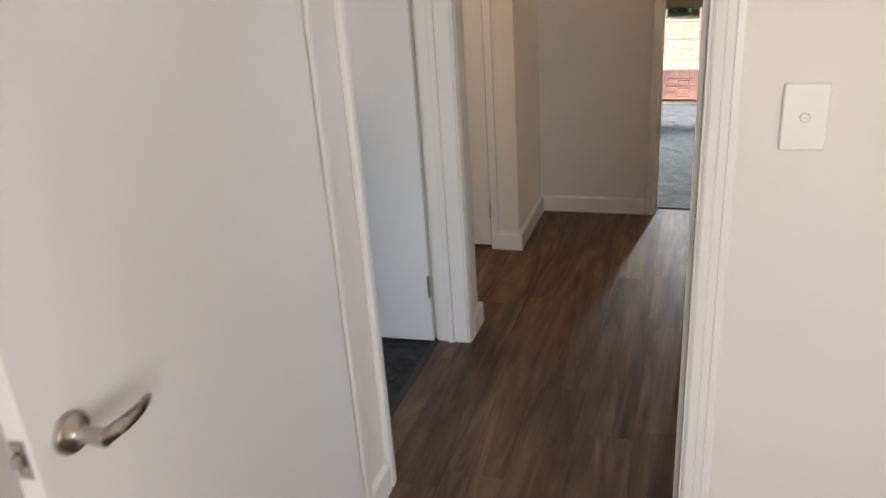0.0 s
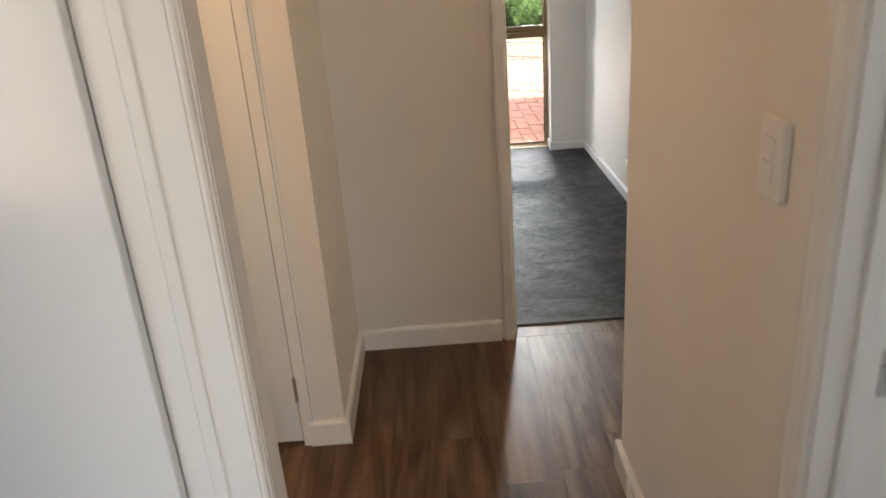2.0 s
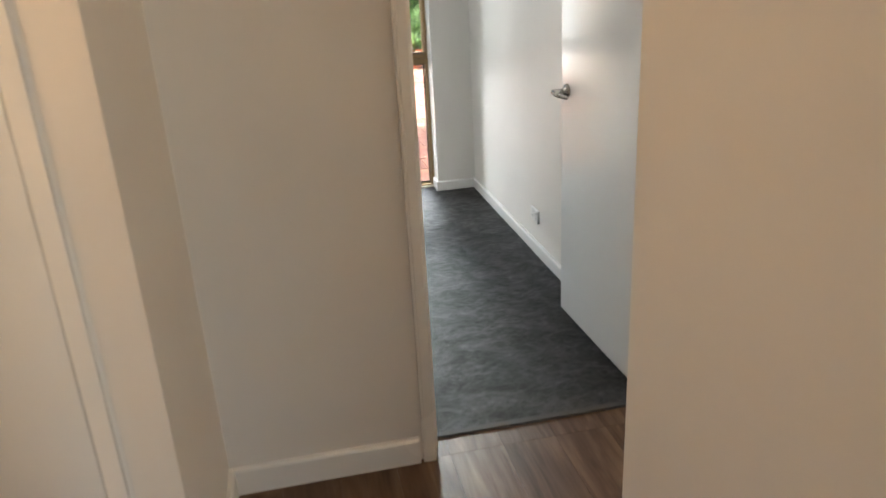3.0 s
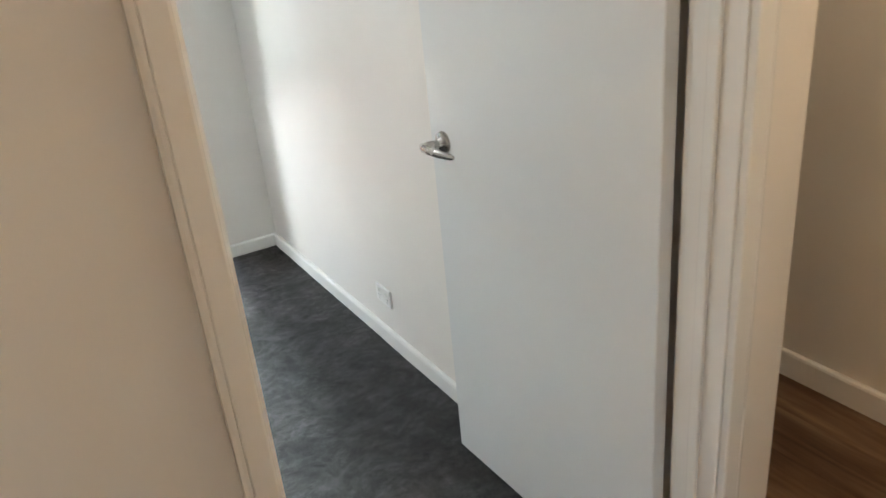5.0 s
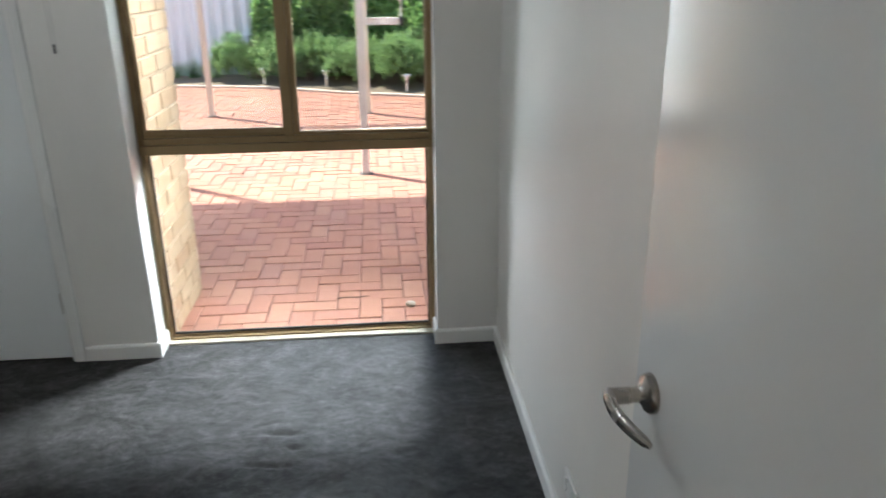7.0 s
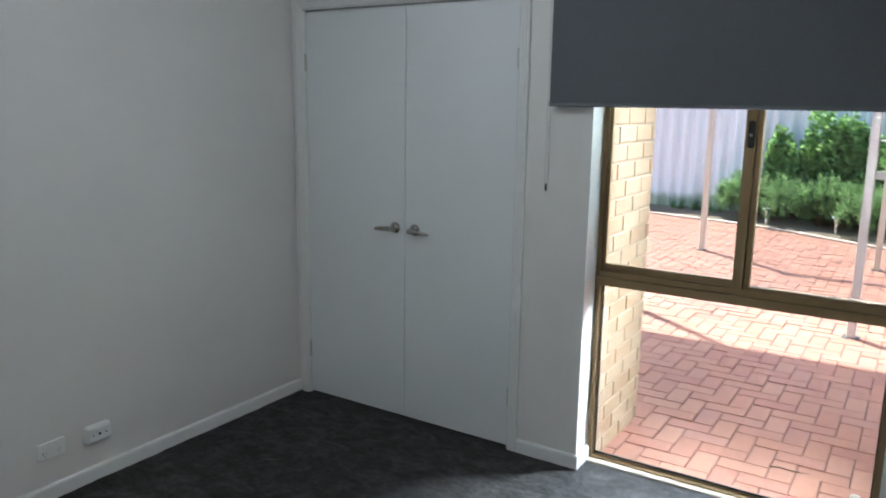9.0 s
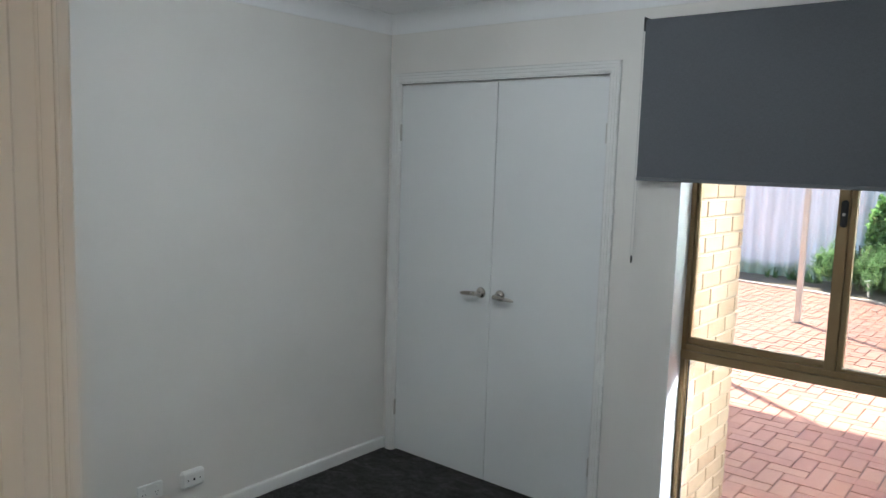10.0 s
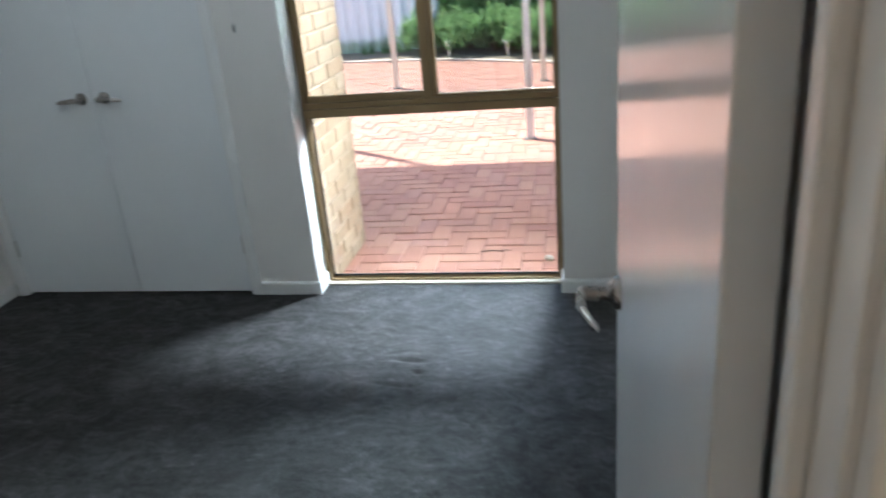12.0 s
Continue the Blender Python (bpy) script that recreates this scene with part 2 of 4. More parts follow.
def fence_material():
    m, t, n = material("weathered_fence_sheet", (0.55, 0.58, 0.60), 0.7)
    streak = noise_tex(t, coords(t, (9, 9, 0.5)), 1.0, 5, 0.7)
    c = ramp(t, streak, ((0.3, (0.66, 0.68, 0.70)), (0.5, (0.86, 0.87, 0.88)), (0.8, (0.93, 0.93, 0.93))))
    g = t.nodes.new("ShaderNodeNewGeometry")
    sep = t.nodes.new("ShaderNodeSeparateXYZ")
    t.links.new(g.outputs["Position"], sep.inputs[0])
    add_h = t.nodes.new("ShaderNodeMath")
    add_h.operation = "MULTIPLY_ADD"
    t.links.new(noise_tex(t, coords(t, (4, 4, 1)), 1.5, 4), add_h.inputs[0])
    add_h.inputs[1].default_value = -0.22
    t.links.new(sep.outputs[2], add_h.inputs[2])
    moss = ramp(t, add_h.outputs[0], ((0.0, (1, 1, 1)), (0.12, (0, 0, 0))))
    c = mix(t, moss, c, (0.36, 0.42, 0.30))
    t.links.new(c, n.inputs["Base Color"])
    bump(t, n, streak, 0.2, 0.005)
    return m


FENCE = fence_material()


def leaf_material(name, dark, light):
    m, t, n = material(name, dark, 0.55)
    geo = t.nodes.new("ShaderNodeNewGeometry")
    c = ramp(t, geo.outputs["Random Per Island"], ((0.0, dark), (0.6, tuple((a + b) / 2 for a, b in zip(dark, light))), (1.0, light)))
    v = coords(t)
    # noise puts the bush's bright and shaded clumps into the leaf colour
    c = mix(t, 0.85, c, ramp(t, noise_tex(t, v, 7.0, 3, 0.6), ((0.36, (0.45, 0.50, 0.42)), (0.52, (1.0, 1.0, 1.0)), (0.66, (1.35, 1.28, 1.15)))), "MULTIPLY")
    c = mix(t, ramp(t, noise_tex(t, v, 2.3, 3, 0.6), ((0.64, (0, 0, 0)), (0.72, (0.55, 0.55, 0.55)))), c, (0.24, 0.15, 0.08))
    t.links.new(c, n.inputs["Base Color"])
    n.inputs["Specular IOR Level"].default_value = 0.3
    tr = add(t, "ShaderNodeBsdfTranslucent")
    t.links.new(c, tr.inputs["Color"])
    mx = add(t, "ShaderNodeMixShader", Fac=0.6)
    t.links.new(n.outputs[0], mx.inputs[1])
    t.links.new(tr.outputs[0], mx.inputs[2])
    t.links.new(mx.outputs[0], t.nodes["Material Output"].inputs[0])
    return m


LEAF_HEDGE = leaf_material("hedge_leaf", (0.10, 0.20, 0.075), (0.42, 0.60, 0.25))
LEAF_SHRUB = leaf_material("shrub_leaf", (0.12, 0.26, 0.08), (0.44, 0.66, 0.25))
LEAF_SPIKE = leaf_material("spiky_leaf", (0.08, 0.16, 0.05), (0.20, 0.32, 0.12))
TWIG = painted("twig_bark", (0.10, 0.065, 0.04), 0.9, 60, 0.5, 0.2)


def glass(name, haze=0.0):
    m, t, n = material(name, (1, 1, 1), 0.0)
    t.nodes.remove(n)
    tr = add(t, "ShaderNodeBsdfTransparent", Color=(0.95 - haze, 0.97 - haze, 0.96 - haze, 1))
    gl = add(t, "ShaderNodeBsdfGlossy", Roughness=0.01)
    fr = add(t, "ShaderNodeFresnel", IOR=1.45)
    mx = t.nodes.new("ShaderNodeMixShader")
    t.links.new(fr.outputs[0], mx.inputs[0])
    t.links.new(tr.outputs[0], mx.inputs[1])
    t.links.new(gl.outputs[0], mx.inputs[2])
    t.links.new(mx.outputs[0], t.nodes["Material Output"].inputs[0])
    return m


GLASS = glass("window_glass")
GLASS_TINT = glass("tinted_window_glass", 0.17)
GLASS_HAZE = glass("hazy_window_glass", 0.10)


def blind_material():
    m, t, n = material("blockout_fabric", (0.10, 0.105, 0.115), 0.85)
    w = noise_tex(t, coords(t, (500, 500, 60)), 1, 2)
    w2 = noise_tex(t, coords(t, (60, 60, 500)), 1, 2)
    c = mix(t, 0.5, ramp(t, w, ((0.3, (0.094, 0.100, 0.110)), (0.7, (0.128, 0.134, 0.146)))), ramp(t, w2, ((0.3, (0.094, 0.100, 0.110)), (0.7, (0.128, 0.134, 0.146)))))
    t.links.new(c, n.inputs["Base Color"])
    bump(t, n, w, 0.2, 0.001)
    return m


BLIND = blind_material()
BLIND_RAIL = painted("blind_rail", (0.13, 0.135, 0.145), 0.4)
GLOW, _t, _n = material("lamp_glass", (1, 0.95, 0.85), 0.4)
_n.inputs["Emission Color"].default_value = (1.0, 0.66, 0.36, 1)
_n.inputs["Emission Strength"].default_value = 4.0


# ---- mesh helpers ----
def box(bm, x0, x1, y0, y1, z0, z1, r=0.0, seg=1):
    ret = bmesh.ops.create_cube(bm, size=1.0)
    vs = ret["verts"]
    for v in vs:
        v.co = Vector(((x0 + x1) / 2 + v.co.x * (x1 - x0), (y0 + y1) / 2 + v.co.y * (y1 - y0), (z0 + z1) / 2 + v.co.z * (z1 - z0)))
    if r > 0:
        es = list({e for v in vs for e in v.link_edges})
        bmesh.ops.bevel(bm, geom=es, offset=r, segments=seg, affect="EDGES", profile=0.5)
    return bm


def boxes(*dims, r=0.0):
    bm = bmesh.new()
    for d in dims:
        box(bm, *d, r=r)
    return bm


def mesh_of(bm, mat, name="mesh", smooth=None):
    me = bpy.data.meshes.new(name)
    bmesh.ops.recalc_face_normals(bm, faces=bm.faces)
    bm.to_mesh(me)
    bm.free()
    me.materials.append(mat)
    if smooth is not None:
        for p in me.polygons:
            p.use_smooth = True
        me.set_sharp_from_angle(angle=radians(smooth))
    return me


def part(name, bm, mat, parent, label="", smooth=None, m=None):
    ob = new(name, mesh_of(bm, mat, name, smooth))
    ob.parent = parent
    if m is not None:
        ob.matrix_basis = m
    if label:
        ob["label"] = label
    return ob


def structure(name, bm, mat, label, category="", smooth=None):
    return tagged(new(name, mesh_of(bm, mat, name, smooth)), label, category or name.split("_")[0], kind="structure")


def thing(name, m, label, category, group="", kind=""):
    ob = new(name)
    ob.matrix_basis = m
    return tagged(ob, label, category, group, kind)


def extrude(profile, a, b, out):
    """A moulding: profile [(away from the wall, height)] run from a to b on the floor plan; out is the way it faces."""
    bm = bmesh.new()
    a, b, out = Vector((*a, 0)), Vector((*b, 0)), Vector((*out, 0))
    rings = [[bm.verts.new(p + out * u + Vector((0, 0, w))) for u, w in profile] for p in (a, b)]
    k = len(profile)
    for i in range(k):
        bm.faces.new((rings[0][i], rings[0][(i + 1) % k], rings[1][(i + 1) % k], rings[1][i]))
    bm.faces.new(rings[0])
    bm.faces.new(list(reversed(rings[1])))
    return bm


def lathe(profile, n=24):
    """Turned shape round z from [(radius, height)]."""
    bm = bmesh.new()
    rings = []
    for r, z in profile:
        rings.append([bm.verts.new((r * math.cos(2 * math.pi * i / n), r * math.sin(2 * math.pi * i / n), z)) for i in range(n)])
    for p, q in zip(rings, rings[1:]):
        for i in range(n):
            bm.faces.new((p[i], p[(i + 1) % n], q[(i + 1) % n], q[i]))
    bm.faces.new(list(reversed(rings[0])))
    bm.faces.new(rings[-1])
    return bm


def tube(points, radii, n=12, squash=1.0):
    """A rod along points with a radius at each; squash flattens it upright."""
    bm = bmesh.new()
    rings = []
    pts = [Vector(p) for p in points]
    for i, p in enumerate(pts):
        d = (pts[min(i + 1, len(pts) - 1)] - pts[max(i - 1, 0)]).normalized()
        ref = Vector((0, 0, 1)) if abs(d.z) < 0.9 else Vector((0, 1, 0))
        s = d.cross(ref).normalized()
        u = s.cross(d)
        r = radii[i] if isinstance(radii, (list, tuple)) else radii
        rings.append([bm.verts.new(p + s * r * squash * math.cos(2 * math.pi * j / n) + u * r * math.sin(2 * math.pi * j / n)) for j in range(n)])
    for p, q in zip(rings, rings[1:]):
        for i in range(n):
            bm.faces.new((p[i], p[(i + 1) % n], q[(i + 1) % n], q[i]))
    bm.faces.new(list(reversed(rings[0])))
    bm.faces.new(rings[-1])
    return bm


def turned(bm, m):
    bmesh.ops.transform(bm, matrix=m, verts=bm.verts)
    return bm


# ---- plan ----
H = 2.44                                   # ceiling
HEAD = 2.06                                # top of the door openings
BX0, BX1, BY0, BY1 = -1.62, 1.515, 0.10, 2.895   # bedroom
WX0, WX1 = 0.068, 1.258                    # bedroom window opening
WY = 3.055                                 # plane of its frame
HR = 0.865                                 # hall's wall with the bathroom door
GZ = -0.10                                 # paving outside
T2 = 2.10                                  # window head

# floors
structure("floor_bedroom_base", boxes((-1.72, 1.605, 0.10, 3.02, -0.12, -0.035)), GROUND, "concrete slab under the bedroom carpet", "floor")
structure("floor_hall_base", boxes((-3.1, 2.56, -2.74, 0.10, -0.12, -0.006), (1.605, 2.56, 0.10, 4.1, -0.12, -0.006)), DARK_GAP, "dark underlay below the vinyl planks", "floor")
structure("floor_front_room", boxes((-0.1, 3.5, -6.2, -2.74, -0.1, 0.0)), VINYL, "wood-look vinyl floor of the front room", "floor")
structure("floor_side_room", boxes((-3.5, -0.13, -4.5, -1.54, -0.1, 0.004)), CARPET, "dark charcoal carpet of the side room", "floor")


def carpet_field():
    """Bedroom carpet with pile waves and furniture dents."""
    x0, x1, y0, y1, st = BX0, BX1, 0.105, 2.99, 0.010
    nx, ny = int((x1 - x0) / st), int((y1 - y0) / st)
    xs, ys = np.linspace(x0, x1, nx + 1), np.linspace(y0, y1, ny + 1)
    verts = []
    for y in ys:
        for x in xs:
            z = 0.0022 * noise.noise((x * 5, y * 5, 0)) + 0.0016 * noise.noise((x * 19, y * 19, 2)) + 0.0014 * noise.noise((x * 42, y * 42, 4)) + 0.0012 * noise.noise((x * 66, y * 66, 7))
            for cx, cy, rx, ry in ((0.65, 2.26, 0.070, 0.013), (0.62, 2.08, 0.080, 0.012), (0.70, 2.17, 0.022, 0.016)):
                d = ((x - cx) / rx) ** 2 + ((y - cy + 0.15 * (x - cx)) / ry) ** 2
                if d < 4:
                    z -= 0.010 * math.exp(-d * d)
            verts.append((x, y, z))
    pile = np.array(verts)
    rnd = random.Random(21)
    for _ in range(46):                    # heel marks and scuffs
        cx, cy, turn = rnd.uniform(-1.3, 1.35), rnd.uniform(0.35, 2.6), rnd.uniform(-0.6, 0.6)
        ra, rb, deep = rnd.uniform(0.025, 0.06), rnd.uniform(0.012, 0.022), rnd.uniform(0.0015, 0.0032)
        dx, dy = pile[:, 0] - cx, pile[:, 1] - cy
        u, v = (dx * math.cos(turn) + dy * math.sin(turn)) / ra, (dy * math.cos(turn) - dx * math.sin(turn)) / rb
        d = u * u + v * v
        pile[:, 2] += deep * (0.45 * np.exp(-(d - 2.2) ** 2) - np.exp(-d * d))
    verts = [tuple(p) for p in pile.tolist()]
    faces = [(j * (nx + 1) + i, j * (nx + 1) + i + 1, (j + 1) * (nx + 1) + i + 1, (j + 1) * (nx + 1) + i) for j in range(ny) for i in range(nx)]
    me = bpy.data.meshes.new("carpet")
    me.from_pydata(verts, [], faces)
    me.materials.append(CARPET)
    for p in me.polygons:
        p.use_smooth = True
    return tagged(new("floor_carpet", me), "dark charcoal cut-pile carpet with furniture dents", "carpet", kind="structure")


carpet_field()
structure("threshold_strip", extrude([(0, 0), (0.035, 0), (0.031, 0.006), (0.004, 0.008)], (0.641, 0.09), (1.430, 0.09), (0, 1)), STRIP, "grey metal carpet strip across the bedroom doorway", "threshold")
structure("threshold_side_room", extrude([(0, 0), (0.03, 0), (0.026, 0.006), (0.004, 0.007)], (-0.145, -1.62), (-0.145, -2.45), (1, 0)), STRIP, "dark metal strip where vinyl meets carpet", "threshold")

# walls
structure("wall_bedroom_window", boxes((-1.72, -1.555, BY1, 3.10, 0, H), (-0.265, WX0, BY1, 3.10, 0, H), (WX1, 1.605, BY1, 3.10, -0.1, H),
                                       (WX0, WX1, BY1, 3.10, T2, H), (-1.555, -0.265, BY1, 3.10, 2.095, H)), WALL, "off-white plastered window wall of the bedroom", "wall")
structure("wall_bedroom_hall", boxes((-1.72, 0.622, 0, BY0, 0, H), (1.459, 1.605, 0, BY0, 0, H), (0.622, 1.459, 0, BY0, HEAD + 0.02, H)), WALL, "off-white wall with the bedroom doorway", "wall")
structure("wall_bedroom_left", boxes((-1.72, BX0, BY0, BY1, 0, H)), WALL, "off-white plain bedroom side wall", "wall")
structure("wall_bedroom_right", boxes((BX1, 1.605, BY0, BY1, 0, H)), WALL, "off-white plain wall behind the open bedroom door", "wall")
structure("wall_side_passage", boxes((2.46, 2.56, -0.856, 4.1, 0, H), (1.505, 2.46, 4.0, 4.1, 0, H), (1.505, 1.605, 3.10, 4.0, 0, H)), WALL, "cream wall of the side passage", "wall")
structure("wall_bathroom_far", boxes((HR, 2.56, -0.966, -0.856, 0, H)), WALL, "cream wall between bathroom and hall", "wall")
structure("wall_hall_right", boxes((HR, 0.985, -1.867, -0.966, 0, H), (HR, 0.985, -2.64, -1.867, HEAD + 0.02, H)), WALL, "cream hall wall beside the bathroom door", "wall")
structure("wall_bathroom_side", boxes((2.46, 2.56, -2.64, -0.966, 0, 1.3), (2.46, 2.56, -2.64, -0.966, 2.15, H), (2.46, 2.56, -2.64, -2.2, 1.3, 2.15), (2.46, 2.56, -1.3, -0.966, 1.3, 2.15)), WALL, "bathroom wall with a window", "wall")
structure("wall_front_room", boxes((-0.22, 0.002, -2.742, -2.64, 0, H), (0.83, 3.6, -2.742, -2.64, 0, H), (0.002, 0.83, -2.742, -2.64, HEAD + 0.02, H)), WALL, "off-white wall with the front room doorway", "wall")
structure("wall_hall_left", boxes((-0.12, 0.0, -2.64, -2.465, 0, H), (-0.12, 0.0, -1.60, -1.44, 0, H), (-0.12, 0.0, -2.465, -1.60, HEAD + 0.02, H)), WALL, "off-white hall wall with the side room doorway", "wall")
structure("wall_left_passage", boxes((-3.1, -0.12, -1.54, -1.44, 0, H), (-3.2, -3.1, -1.54, -0.5, 0, H)), WALL, "cream wall of the left passage", "wall")
structure("wall_cupboard", boxes((-0.094, 0.0, -0.62, 0.0, 0, H)), WALL, "cream wall nib beside the cupboard door", "wall")
structure("wall_passage_far", boxes((-3.1, -1.0, -0.62, -0.52, 0, H), (-1.0, -0.094, -0.62, -0.52, HEAD + 0.02, H)), WALL, "cream passage wall round the cupboard door", "wall")
structure("wall_cupboard_back", boxes((-1.0, -0.094, -0.2, -0.1, 0, H)), WALL, "cream back wall of the cupboard", "wall")
structure("wall_room_divider", boxes((-0.22, -0.10, -6.3, -2.742, 0, H)), WALL, "off-white wall behind the open front room door", "wall")
structure("wall_front_room_window", boxes((-0.22, 0.9, -6.3, -6.2, 0, H), (2.9, 3.6, -6.3, -6.2, 0, H), (0.9, 2.9, -6.3, -6.2, 0, 0.6), (0.9, 2.9, -6.3, -6.2, 2.1, H)), WALL, "off-white front room wall with a window", "wall")
structure("wall_front_room_side", boxes((3.5, 3.6, -6.2, -2.742, 0, H)), WALL, "off-white front room side wall", "wall")
structure("wall_side_room", boxes((-3.6, -2.65, -4.6, -4.5, 0, H), (-1.15, -0.22, -4.6, -4.5, 0, H), (-2.65, -1.15, -4.6, -4.5, 0, 0.4), (-2.65, -1.15, -4.6, -4.5, 2.1, H), (-3.6, -3.5, -4.5, -1.44, 0, H), (-3.5, -3.2, -1.54, -1.44, 0, H)), WALL, "off-white side room wall with a window", "wall")

# ceilings
structure("ceiling_bedroom", boxes((-1.72, 1.605, 0.0, 3.10, H, H + 0.06)), CEIL, "flat white bedroom ceiling", "ceiling")
structure("ceiling_hall", boxes((-3.6, 2.56, -2.64, 0.0, H, H + 0.06), (1.605, 2.56, 0.0, 4.1, H, H + 0.06)), CEIL, "flat white hall ceiling", "ceiling")
structure("ceiling_front_room", boxes((-0.22, 3.6, -6.3, -2.64, H, H + 0.06), (-3.6, -0.22, -4.6, -2.64, H, H + 0.06)), CEIL, "flat white front room ceiling", "ceiling")

# cove cornice of the bedroom
COVE = [(0, -0.09), (0.006, -0.09)] + [(0.085 - 0.079 * math.cos(a), -0.09 + 0.084 * math.sin(a)) for a in [radians(d) for d in (10, 25, 40, 55, 70, 85)]] + [(0.09, -0.004), (0.09, 0), (0, 0)]
COVE = [(u, H - 0.001 + w) for u, w in COVE]
for a, b, out in (((BX0, BY0), (BX0, BY1), (1, 0)), ((BX0, BY1), (BX1, BY1), (0, -1)), ((BX1, BY0), (BX1, BY1), (-1, 0)), ((BX0, BY0), (BX1, BY0), (0, 1))):
    structure("cornice", extrude(COVE, a, b, out), CEIL, "white plaster cove cornice", "cornice", smooth=40)


# skirting boards
def skirting(a, b, out, height=0.09, thick=0.018, z=0.0):
    prof = [(0, z), (thick, z), (thick, z + height - 0.010), (thick - 0.003, z + height - 0.003), (thick - 0.008, z + height), (0, z + height)]
    return structure("baseboard", extrude(prof, a, b, out), TRIM, "white painted timber skirting board", "baseboard")


SK = 0.018
for a, b, out in (((0, 0), (0.584, 0), (0, -1)), ((0, -0.62 - SK), (0, -SK), (1, 0)), ((-0.118, -0.62), (0, -0.62), (0, -1)),
                  ((0, -1.555), (0, -1.44 + SK), (1, 0)), ((0, -2.64), (0, -2.505), (1, 0)), ((-3.1, -1.44), (-0.0, -1.44), (0, 1)),
                  ((HR, -1.822), (HR, -0.856 + SK), (-1, 0)), ((HR, -0.856), (2.46, -0.856), (0, 1)), ((2.46, -0.856 + SK), (2.46, 4.0), (-1, 0)),
                  ((1.605, -SK), (1.605, 4.0), (1, 0)), ((1.497, 0), (1.605, 0), (0, -1)), ((0.874, -2.742), (3.5, -2.742), (0, -1)), ((-0.10, -6.2), (-0.10, -2.8), (1, 0))):
    skirting(a, b, out)
for a, b, out in (((BX0, BY0), (BX0, BY1 - 0.016), (1, 0)), ((BX0, BY1), (-1.603, BY1), (0, -1)), ((-0.225, BY1), (WX0 + 0.016, BY1), (0, -1)), ((WX0, BY1), (WX0, WY - 0.035), (1, 0)),
                  ((WX1 - 0.016, BY1), (BX1, BY1), (0, -1)), ((WX1, BY1), (WX1, WY - 0.035), (-1, 0)), ((BX1, BY0), (BX1, BY1 - 0.016), (-1, 0)), ((BX0 + 0.016, BY0), (0.583, BY0), (0, 1))):
    skirting(a, b, out, 0.068, 0.016, -0.004)


# ---- doors ----
def lever_handle(parent, m, label="brushed nickel lever handle on a round rose"):
    """x: way the lever points; y: out of the door."""
    h = part("handle", lathe([(0.0, 0), (0.029, 0), (0.029, 0.004), (0.026, 0.009), (0.017, 0.012), (0.0115, 0.018), (0.0105, 0.026)], 28), NICKEL, parent, label, 35, m @ pose(0, 0, 0, -90, 0, 0))
    back = pose(0, 0, 0, 90, 0, 0)
    neck = turned(lathe([(0.0102, 0.026), (0.0112, 0.0265), (0.0112, 0.0295), (0.0104, 0.030), (0.0118, 0.0305), (0.0122, 0.054), (0.0112, 0.0585), (0.006, 0.060)], 20), pose(0, 0, 0, -90, 0, 0))
    pts, rad = [], []
    for i in range(15):
        s = i / 14
        pts.append((-0.009 + 0.115 * s, 0.0535 + 0.007 * math.sin(math.pi * s) - 0.016 * s * s, 0.001 - 0.010 * s * s))
        rad.append((0.0122 - 0.0045 * s * s) * (0.6 if i == 14 else 0.72 if i == 0 else 1.0))
    lever = tube(pts, rad, 14, 0.62)
    part("neck", neck, NICKEL, h, smooth=35, m=back)
    part("lever", lever, NICKEL, h, smooth=50, m=back)
    return h


def hinge(parent, x, y, z, facing=(0, 1)):
    b = tube([(x, y, z - 0.045), (x, y, z + 0.045)], 0.006, 10)
    for k in (-0.018, 0.018):
        turned_ring = tube([(x, y, z + k - 0.0006), (x, y, z + k + 0.0006)], 0.0064, 10)
        tmp = bpy.data.meshes.new("tmp")
        turned_ring.to_mesh(tmp)
        turned_ring.free()
        b.from_mesh(tmp)
        bpy.data.meshes.remove(tmp)
    return part("hinge", b, STEEL, parent, "steel butt hinge", 40)


def plain_profile(w=0.055, t=0.016):
    """A nearly flat architrave with one soft groove."""
    return [(0, 0), (w, 0), (w, t - 0.005), (w - 0.004, t - 0.001), (w * 0.80, t), (w * 0.76, t - 0.0022), (w * 0.72, t), (0.004, t), (0.001, t - 0.001), (0, t - 0.003)]


def arch_profile(w=0.055, t=0.016):
    """Section of an architrave: (along the wall from the opening, out of the wall), with two worn grooves."""
    return [(0, 0), (w, 0), (w, t - 0.004), (w - 0.004, t), (w * 0.72, t), (w * 0.69, t - 0.003), (w * 0.66, t), (w * 0.42, t - 0.001), (w * 0.38, t - 0.004), (w * 0.34, t - 0.002), (0.005, t - 0.004), (0, t - 0.008)]


